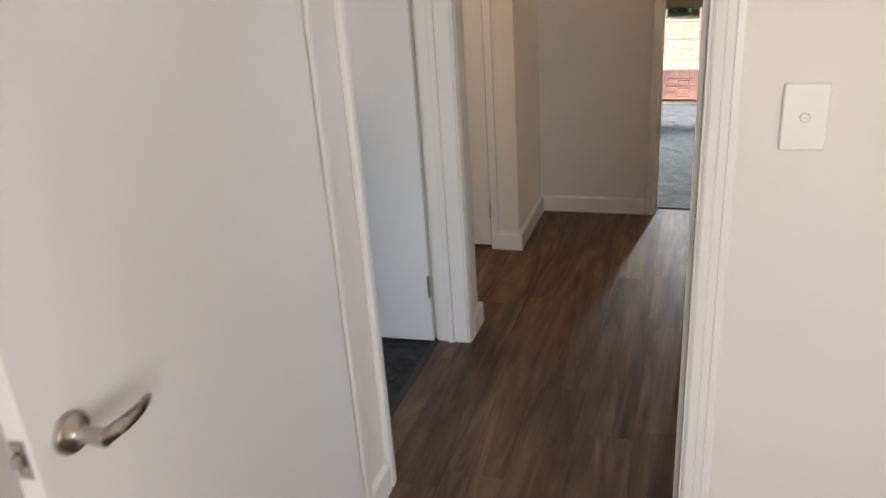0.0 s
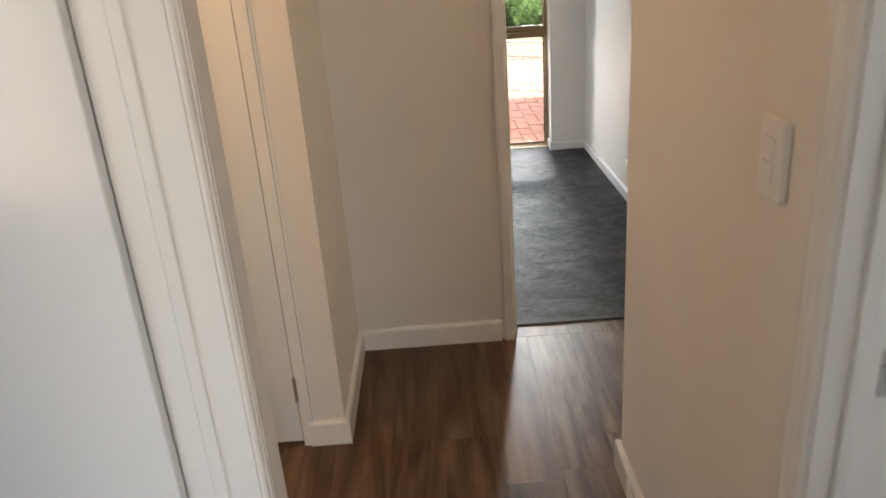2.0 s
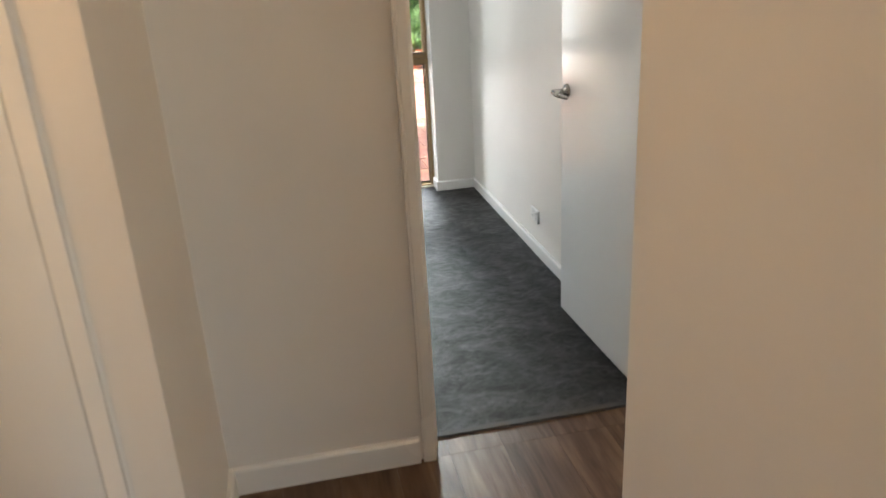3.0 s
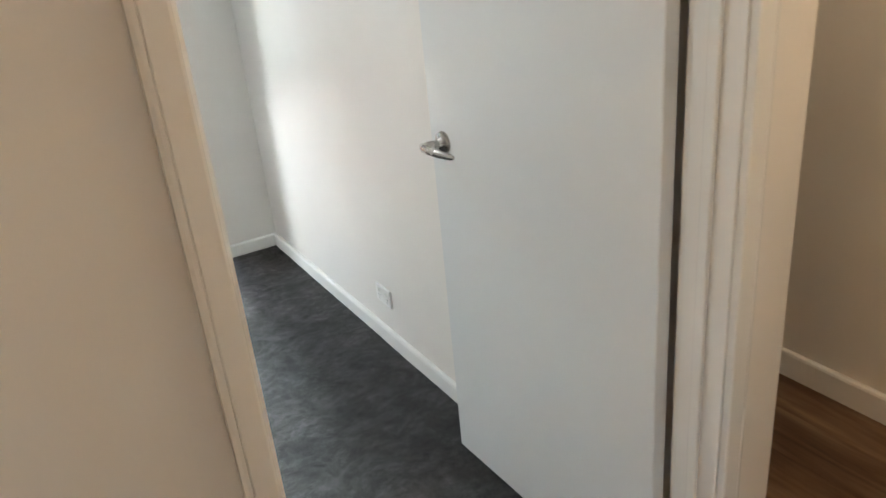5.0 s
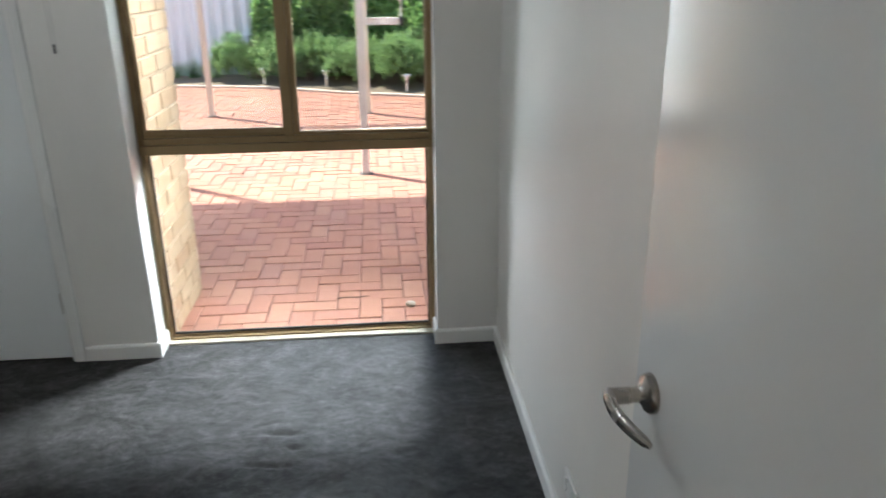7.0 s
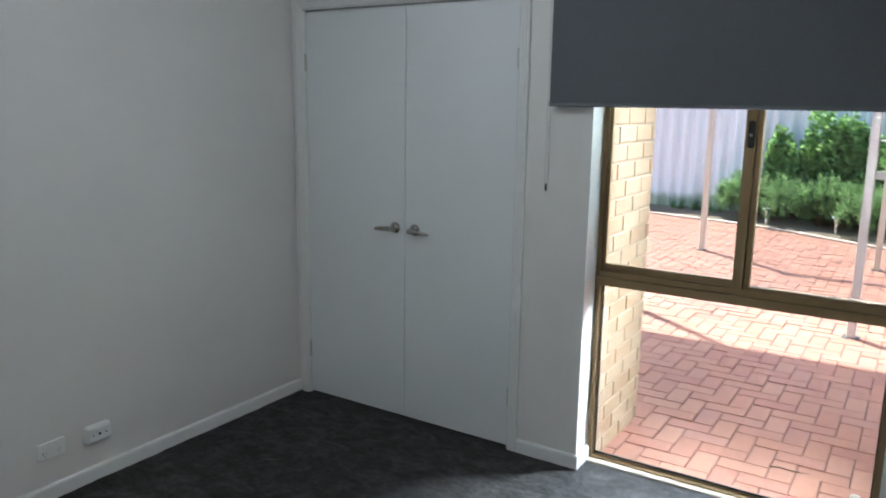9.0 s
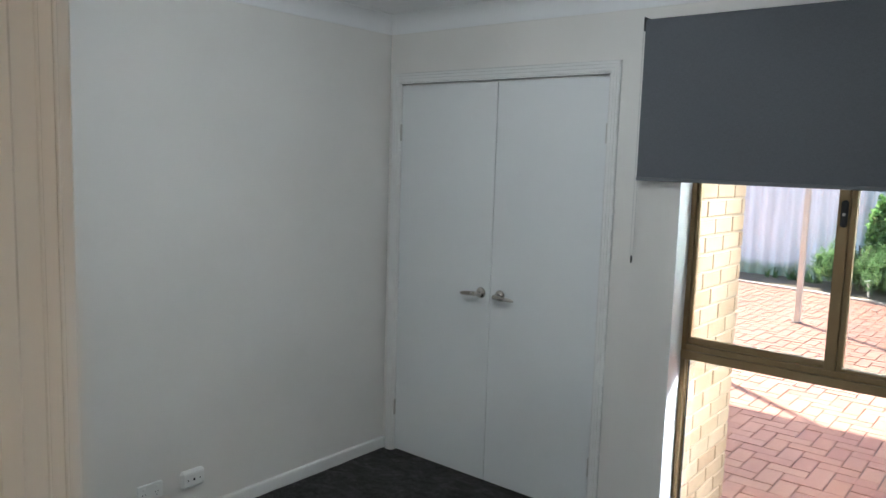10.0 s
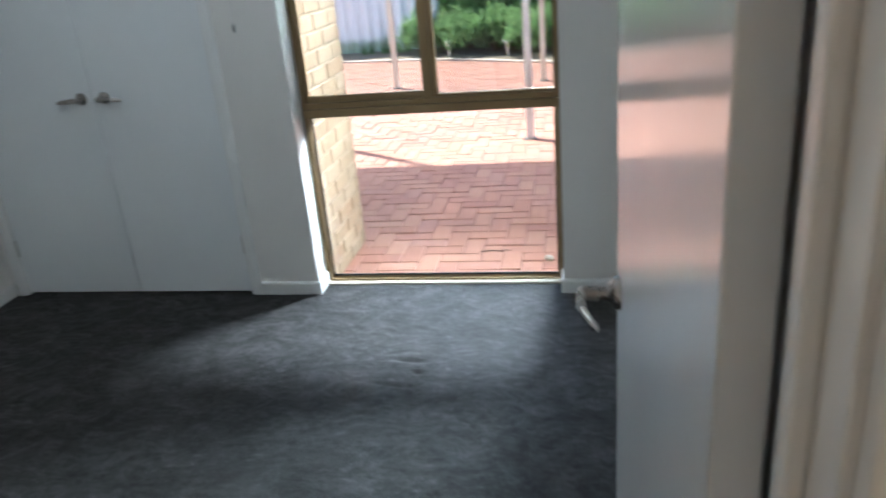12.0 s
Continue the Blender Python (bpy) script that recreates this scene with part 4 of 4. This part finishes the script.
CLO = thing("clothes_line", pose(0.918, 6.25, 0), "grey clothes line arm with black cap fixed to the post", "clothes line")
part("arm", boxes((0.031, 0.32, -0.026, 0.026, 1.118, 1.176), r=0.003), POST_GREY, CLO)
part("end_cap", boxes((0.32, 0.350, -0.029, 0.029, 1.112, 1.182), r=0.004), PLASTIC_DARK, CLO)
part("frame_tube", tube([(0.33, 0, 1.17), (0.335, 0, 1.30), (0.20, 0, 1.37), (0.04, 0, 1.40)], 0.011, 10), PLASTIC, CLO)

# corrugated fence, each sheet its own panel
FEN = thing("fence", pose(0, 0, 0), "weathered pale grey corrugated sheet fence", "fence", kind="structure")


def fence_sheet(x0, x1, y0, y1):
    bm = bmesh.new()
    n = 72
    rows = []
    L = math.hypot(x1 - x0, y1 - y0)
    nx, ny = -(y1 - y0) / L, (x1 - x0) / L
    for off in (0, 0.006):
        for z in (GZ - 0.05, 1.75):
            row = []
            for i in range(n + 1):
                s = i / n
                d = 0.032 * math.sin(2 * math.pi * s * L / 0.200) + off
                row.append(bm.verts.new((x0 + (x1 - x0) * s + nx * d, y0 + (y1 - y0) * s + ny * d, z)))
            rows.append(row)
    for i in range(n):
        for a, b in ((0, 1), (2, 3), (1, 3), (0, 2)):
            bm.faces.new((rows[a][i], rows[a][i + 1], rows[b][i + 1], rows[b][i]))
    return bm


for i in range(12):
    part("fence_sheet", fence_sheet(-7.5 + i * 1.2, -6.295 + i * 1.2, 12.55 + 0.008 * (i % 2), 12.55 + 0.008 * (i % 2)), FENCE, FEN, smooth=60)
part("capping", boxes((-7.5, 6.9, 12.50, 12.61, 1.75, 1.79), r=0.006), FENCE, FEN)

# planted bed along the fence
EDGE = [(-5.0, 12.20), (-3.2, 12.07), (-2.2, 11.87), (-1.4, 11.70), (-0.5, 11.43), (0.2, 11.03), (1.0, 10.60), (1.6, 10.35), (2.1, 10.05), (3.0, 9.35), (4.2, 8.45)]
bm = bmesh.new()
front = [bm.verts.new((x, y + 0.05, GZ + 0.035)) for x, y in EDGE]
back = [bm.verts.new((x, 13.0, GZ + 0.10)) for x, y in EDGE]
for i in range(len(EDGE) - 1):
    bm.faces.new((front[i], front[i + 1], back[i + 1], back[i]))
structure("garden_bed", bm, SOIL, "dark soil of the garden bed", "garden bed")
KR = thing("kerb", pose(0, 0, 0), "low curved pale kerb edging the garden bed", "kerb", kind="structure")
for (xa, ya), (xb, yb) in zip(EDGE, EDGE[1:]):
    L = math.hypot(xb - xa, yb - ya)
    k = max(1, round(L / 0.23))
    for i in range(k):
        s0, s1 = i / k, (i + 1) / k
        cx, cy = xa + (xb - xa) * (s0 + s1) / 2, ya + (yb - ya) * (s0 + s1) / 2
        part("kerb_brick", boxes((-L / k / 2 + 0.004, L / k / 2 - 0.004, -0.055, 0.055, -0.03, 0.028), r=0.006), KERB, KR, m=pose(cx, cy, GZ + random.uniform(-0.004, 0.004), 0, 0, math.degrees(math.atan2(yb - ya, xb - xa))))


def leaf_cloud(n, cx, cy, rx, ry, h, size, narrow, seed, base=0.0, upright=0.5):
    """Many small leaves round an uneven mound."""
    rnd = random.Random(seed)
    verts, faces = [], []
    lumps = [(rnd.uniform(-0.75, 0.75), rnd.uniform(-0.75, 0.75), rnd.uniform(0.25, 0.9), rnd.uniform(0.22, 0.5)) for _ in range(14)]
    for _ in range(n):
        lx, ly, lz, lr = rnd.choice(lumps)
        d = Vector((rnd.gauss(0, 1), rnd.gauss(0, 1), rnd.gauss(0.25, 1))).normalized() * lr * rnd.uniform(0.55, 1.05)
        p = Vector((cx + (lx + d.x) * rx, cy + (ly + d.y) * ry, base + max(0.02, (lz + d.z) * h * 0.8)))
        a = Vector((rnd.gauss(0, 1), rnd.gauss(0, 1), rnd.gauss(upright, 0.8))).normalized()
        b = a.cross(Vector((rnd.gauss(0, 1), rnd.gauss(0, 1), rnd.gauss(0, 1)))).normalized()
        s = size * rnd.uniform(0.6, 1.3)
        w = s * narrow
        nrm = a.cross(b) * s * 0.12
        k = len(verts)
        verts += [tuple(p), tuple(p + a * s * 0.45 + b * w + nrm), tuple(p + a * s), tuple(p + a * s * 0.45 - b * w + nrm)]
        faces += [(k, k + 1, k + 2), (k, k + 2, k + 3)]
    return verts, faces


def sprig_cloud(n, rx, ry, h, size, seed):
    """A feathery mound: many upright sprigs, each with small narrow leaves along it."""
    rnd = random.Random(seed)
    verts, faces = [], []
    tops = [(rnd.uniform(-0.8, 0.8), rnd.uniform(-0.8, 0.8), rnd.uniform(0.70, 1.0), rnd.uniform(0.30, 0.55)) for _ in range(11)]
    for _ in range(n // 14):
        lx, ly, lz, lr = rnd.choice(tops)
        ang, rr = rnd.uniform(0, 2 * math.pi), lr * math.sqrt(rnd.random())
        px, py = lx + rr * math.cos(ang), ly + rr * math.sin(ang)
        reach = max(0.0, 1.0 - (rr / lr) ** 2)
        zt = h * lz * (0.30 + 0.62 * math.sqrt(reach)) * rnd.uniform(0.62, 1.0)
        axis = Vector((math.cos(ang) * 0.7 * rr / lr + rnd.gauss(0, 0.30), math.sin(ang) * 0.7 * rr / lr + rnd.gauss(0, 0.30), 1.0)).normalized()
        length = rnd.uniform(0.09, 0.20)
        root = Vector((px * rx, py * ry, max(0.02, zt - length * 0.6)))
        side = axis.cross(Vector((rnd.gauss(0, 1), rnd.gauss(0, 1), rnd.gauss(0, 1)))).normalized()
        up = side.cross(axis)
        for i in range(14):
            p = root + axis * length * i / 14
            a = i * 2.4
            out = side * math.cos(a) + up * math.sin(a)
            d = (out * 0.8 + axis * 0.75).normalized()
            b = d.cross(axis).normalized()
            s = size * rnd.uniform(0.7, 1.25) * (1.0 - 0.4 * i / 14)
            w = s * 0.15
            k = len(verts)
            verts += [tuple(p), tuple(p + d * s * 0.5 + b * w), tuple(p + d * s), tuple(p + d * s * 0.5 - b * w)]
            faces += [(k, k + 1, k + 2), (k, k + 2, k + 3)]
    return verts, faces


def bush(name, label, x, y, rx, ry, h, n, size, narrow, mat, seed, group, upright=0.5, stems=9, sprigs=False):
    th = thing(name, pose(x, y, GZ + 0.05), label, name.replace("_", " "), group)
    v, f = sprig_cloud(n, rx, ry, h, size, seed) if sprigs else leaf_cloud(n, 0, 0, rx, ry, h, size, narrow, seed, 0.0, upright)
    me = bpy.data.meshes.new("foliage")
    me.from_pydata(v, [], f)
    me.materials.append(mat)
    ob = new("foliage", me)
    ob.parent = th
    tagged(ob, kind="stuff")
    rnd = random.Random(seed + 5)
    bm = bmesh.new()
    for _ in range(stems):
        ang, rr = rnd.uniform(0, 6.28), rnd.uniform(0.2, 0.7)
        t = tube([(0.05 * math.cos(ang), 0.05 * math.sin(ang), -0.05), (rr * 0.5 * rx * math.cos(ang), rr * 0.5 * ry * math.sin(ang), h * 0.4), (rr * rx * math.cos(ang), rr * ry * math.sin(ang), h * 0.75)], [0.014, 0.009, 0.004], 6)
        tmp = bpy.data.meshes.new("tmp")
        t.to_mesh(tmp)
        t.free()
        bm.from_mesh(tmp)
        bpy.data.meshes.remove(tmp)
    part("stems", bm, TWIG, th)
    return th


for i, (x, y, rx, ry, h) in enumerate(((-0.80, 12.08, 0.58, 0.36, 0.72), (0.05, 11.85, 0.62, 0.45, 0.70), (0.85, 11.55, 0.60, 0.50, 0.68), (1.70, 11.22, 0.62, 0.55, 0.74), (2.50, 10.75, 0.6, 0.55, 0.72), (3.3, 10.4, 0.7, 0.6, 0.77))):
    bush("low_hedge", "low dense green fine-leaved shrub in the bed", x, y, rx, ry, h * 1.22, 19600, 0.070, 0.16, LEAF_HEDGE, 100 + i, "low shrubs", sprigs=True)
for i, (x, y, rx, ry, h) in enumerate(((-0.42, 12.30, 0.42, 0.20, 1.38), (0.35, 12.24, 0.58, 0.28, 1.52), (1.25, 12.10, 0.62, 0.36, 1.66), (2.2, 11.85, 0.60, 0.45, 1.40), (3.1, 11.6, 0.7, 0.5, 1.7), (4.2, 11.4, 0.8, 0.6, 1.9))):
    bush("leafy_shrub", "taller bright green broad-leaved shrub against the fence", x, y, rx, ry, h * 1.1, 9500, 0.085, 0.32, LEAF_SHRUB, 200 + i, "tall shrubs", 0.1)


def garden_light(x, y):
    th = thing("garden_light", pose(x, y, GZ + 0.03), "short steel solar garden light on a stake", "garden light", "garden lights")
    part("stake", lathe([(0.018, 0), (0.018, 0.17)], 14), POLISHED, th)
    part("lens", lathe([(0.022, 0.17), (0.030, 0.178), (0.034, 0.215), (0.030, 0.22)], 16), PLASTIC, th)
    part("cap", lathe([(0.030, 0.218), (0.064, 0.222), (0.066, 0.232), (0.056, 0.246), (0.014, 0.252)], 20), POLISHED, th)


for x, y in ((-0.64, 11.64), (0.31, 11.28), (1.46, 10.58), (2.35, 10.18)):
    garden_light(x, y)

POT = thing("plant_pot", pose(2.34, 9.82, GZ), "terracotta pot with a grassy plant on the pavers", "plant pot")
part("pot", lathe([(0.10, 0), (0.14, 0.20), (0.155, 0.22), (0.155, 0.26), (0.135, 0.26), (0.125, 0.22)], 28), TERRACOTTA, POT, smooth=40)


def blades(n, seed, root, short, tall, spread=0.0):
    """Arching grass blades from one root."""
    bm, rnd = bmesh.new(), random.Random(seed)
    for _ in range(n):
        a, le = rnd.uniform(0, 6.28), rnd.uniform(short, tall)
        o = Vector((math.cos(a), math.sin(a), 0))
        sdir = Vector((-o.y, o.x, 0))
        foot = Vector((rnd.uniform(-spread, spread), rnd.uniform(-spread, spread) * 0.4, root))
        pts = [foot + o * (le * k * k * 0.7) + Vector((0, 0, le * (k - 0.35 * k * k))) for k in (0, 0.35, 0.7, 1)]
        vs = [(bm.verts.new(p + sdir * w), bm.verts.new(p - sdir * w)) for p, w in zip(pts, (0.008, 0.009, 0.006, 0.0))]
        for q, r in zip(vs, vs[1:]):
            bm.faces.new((q[0], r[0], r[1], q[1]))
    return bm


part("leaves", blades(60, 11, 0.22, 0.3, 0.6), LEAF_SPIKE, POT)
for k, (gx, gy) in enumerate(((-1.52, 12.30), (-1.80, 12.36), (-2.15, 12.38))):
    GT = tagged(new("grass_tuft", mesh_of(blades(26, 40 + k, 0.0, 0.14, 0.30, 0.10), LEAF_SPIKE, "grass_tuft")), "thin green grass tuft at the foot of the fence", "grass tuft", "grass tufts")
    GT.matrix_basis = pose(gx, gy, GZ + 0.05)
PB = bmesh.new()
bmesh.ops.create_icosphere(PB, subdivisions=2, radius=0.022)
for v in PB.verts:
    v.co.x *= 1.2
    v.co.z *= 0.7
    v.co += Vector((0, 0, 0.012)) + v.co.normalized() * 0.004 * noise.noise(v.co * 60)
tagged(new("pebble", mesh_of(PB, SILL_WHITE, "pebble", 60)), "small whitish stone lying on the pavers", "stone").matrix_basis = pose(1.165, 3.50, GZ + 0.002)
TW = tagged(new("twig", mesh_of(tube([(0.0, 0, 0.006), (0.05, 0.006, 0.008), (0.11, -0.006, 0.006), (0.17, 0.006, 0.005)], [0.003, 0.003, 0.0025, 0.001], 6), TWIG)), "thin dry twig lying on the pavers", "twig")
TW.matrix_basis = pose(0.78, 3.62, GZ + 0.002, 0, 0, 6)

# ---- pieces of floors, walls and paving ----
# vinyl planks along the hall
PW = 0.178
planks = structure("floor_planks", boxes((-3.0, -2.9, -1.4, -1.3, -0.0065, -0.006)), DARK_GAP, "wood-look brown vinyl plank floor of the hall", "floor")
plank_mesh = {}


def plank(x0, x1, y0, y1):
    key = (round(x1 - x0, 3), round(y1 - y0, 3))
    if key not in plank_mesh:
        plank_mesh[key] = mesh_of(boxes((0.0002, key[0] - 0.0002, 0.0002, key[1] - 0.0002, -0.006, 0.0), r=0.0006), VINYL, "plank")
    ob = new("plank", plank_mesh[key])
    ob.parent = planks
    ob.matrix_basis = pose(x0, y0, 0.0)


def plank_zone(x0, x1, y0, y1, seed):
    rnd = random.Random(seed)
    k0 = math.floor((x0 + 0.03) / PW)
    x = k0 * PW - 0.03
    while x < x1 - 0.001:
        a, b = max(x, x0), min(x + PW, x1)
        y = y0 - rnd.uniform(0.1, 1.1)
        while y < y1:
            c, d = max(y, y0), min(y + 1.22, y1)
            if d - c > 0.02 and b - a > 0.004:
                plank(a, b, c, d)
            y += 1.22
        x += PW


plank_zone(-0.145, 0.85, -2.74, 0.0, 1)
plank_zone(0.85, 2.46, -0.856, 0.0, 2)
plank_zone(0.641, 1.430, 0.0, 0.098, 3)
plank_zone(1.605, 2.46, 0.0, 4.0, 4)
plank_zone(-3.1, -0.145, -1.44, -0.50, 5)

# bathroom tiles
tile_floor = structure("floor_bathroom", boxes((0.86, 0.87, -2.63, -2.62, -0.0015, 0.0)), FLOOR_TILE, "large olive-grey bathroom floor tiles", "floor")
tm = mesh_of(boxes((-0.298, 0.298, -0.298, 0.298, -0.001, 0.005), r=0.001), FLOOR_TILE, "tile")
for i in range(3):
    for j in range(3):
        ob = new("tile", tm)
        ob.parent = tile_floor
        ob.matrix_basis = pose(1.388 + 0.602 * i - 0.0, -1.268 - 0.602 * j, 0)
wall_tiles = structure("wall_bathroom_tiles", boxes((0.975, 2.455, -0.972, -0.9665, 0, H)), GROUT, "large pale blue-white bathroom wall tiles", "wall")
wm = mesh_of(boxes((-0.2985, 0.2985, -0.008, 0.0, 0.0015, 1.1985), r=0.001), TILE_WALL, "tile")
for i in range(3):
    for j in range(2):
        ob = new("tile", wm)
        ob.parent = wall_tiles
        ob.matrix_basis = pose(1.3845 + 0.6 * i, -0.970, 0.006 + 1.2 * j)

# bricks of the return wall beside the window
bricks = structure("wall_brick_return", boxes((-0.045, 0.0, 3.12, 3.13, 0, 0.1)), MORTAR, "cream and tan brick return wall outside the window", "wall")
bh, bl, pitch = 0.076, 0.230, 0.086
shapes = {}
course = 0
z = GZ
while z + bh < H:
    y = 3.105 - (0.12 if course % 2 else 0.0) - 0.03
    while y < 3.84:
        a, b = max(y, 3.103), min(y + bl, 3.842)
        if b - a > 0.03:
            key = round(b - a, 3)
            if key not in shapes:
                shapes[key] = mesh_of(boxes((-0.10, 0.0, 0, key, 0, bh), r=0.004), BRICK, "brick")
            ob = new("brick", shapes[key])
            ob.parent = bricks
            ob.matrix_basis = pose(WX0 - 0.026 + random.uniform(-0.0015, 0.0015), a, z + 0.004, random.uniform(-0.4, 0.4), 0, 0)
        y += bl + 0.010
    z += pitch
    course += 1

# herringbone pavers
paving = structure("paving", boxes((4.9, 5.0, 11.9, 12.0, GZ - 0.03, GZ - 0.007)), JOINT_SAND, "red clay pavers laid in herringbone", "paving")
PL, PS = 0.230, 0.115
ph = mesh_of(boxes((0.002, PL - 0.002, 0.002, PS - 0.002, -0.05, 0.0), r=0.004), PAVER, "paver")
pv = mesh_of(boxes((0.002, PS - 0.002, 0.002, PL - 0.002, -0.05, 0.0), r=0.004), PAVER, "paver")
far_v, far_f = [], []
CUBE_F = [(0, 1, 2, 3), (0, 4, 5, 1), (1, 5, 6, 2), (2, 6, 7, 3), (3, 7, 4, 0)]


def edge_y(x):
    for (xa, ya), (xb, yb) in zip(EDGE, EDGE[1:]):
        if xa <= x <= xb:
            return ya + (yb - ya) * (x - xa) / (xb - xa)
    return 12.45


count = 0
ox, oy = -0.02, 3.155
for i in range(-60, 75):
    for j in range(-60, 110):
        if (i + j) % 4 == 0:
            x, y, lx, ly, me = ox + i * PS, oy + j * PS, PL, PS, ph
        elif (i + j) % 4 == 2:
            x, y, lx, ly, me = ox + i * PS + PS, oy + (j - 1) * PS, PS, PL, pv
        else:
            continue
        if y < 3.15 or y > edge_y(x + lx / 2) - 0.06 or x < -4.8 or x > 5.5 or (x + lx < 0.045 and y < 3.85):
            continue
        zj = GZ + random.uniform(-0.002, 0.002)
        if -0.75 < x < 1.9 and y < 6.2 and count < 300:
            count += 1
            ob = new("paver", me)
            ob.parent = paving
            ob.matrix_basis = pose(x, y, zj, random.uniform(-0.5, 0.5), random.uniform(-0.5, 0.5), 0)
        else:
            k = len(far_v)
            g, t = 0.003, 0.006
            far_v += [(x + t, y + t, zj), (x + lx - t, y + t, zj), (x + lx - t, y + ly - t, zj), (x + t, y + ly - t, zj),
                      (x + g, y + g, zj - 0.03), (x + lx - g, y + g, zj - 0.03), (x + lx - g, y + ly - g, zj - 0.03), (x + g, y + ly - g, zj - 0.03)]
            far_f += [tuple(k + q for q in f) for f in CUBE_F]
me = bpy.data.meshes.new("pavers")
me.from_pydata(far_v, [], far_f)
me.materials.append(PAVER)
ob = new("pavers", me)
ob.parent = paving
tagged(ob, kind="stuff")
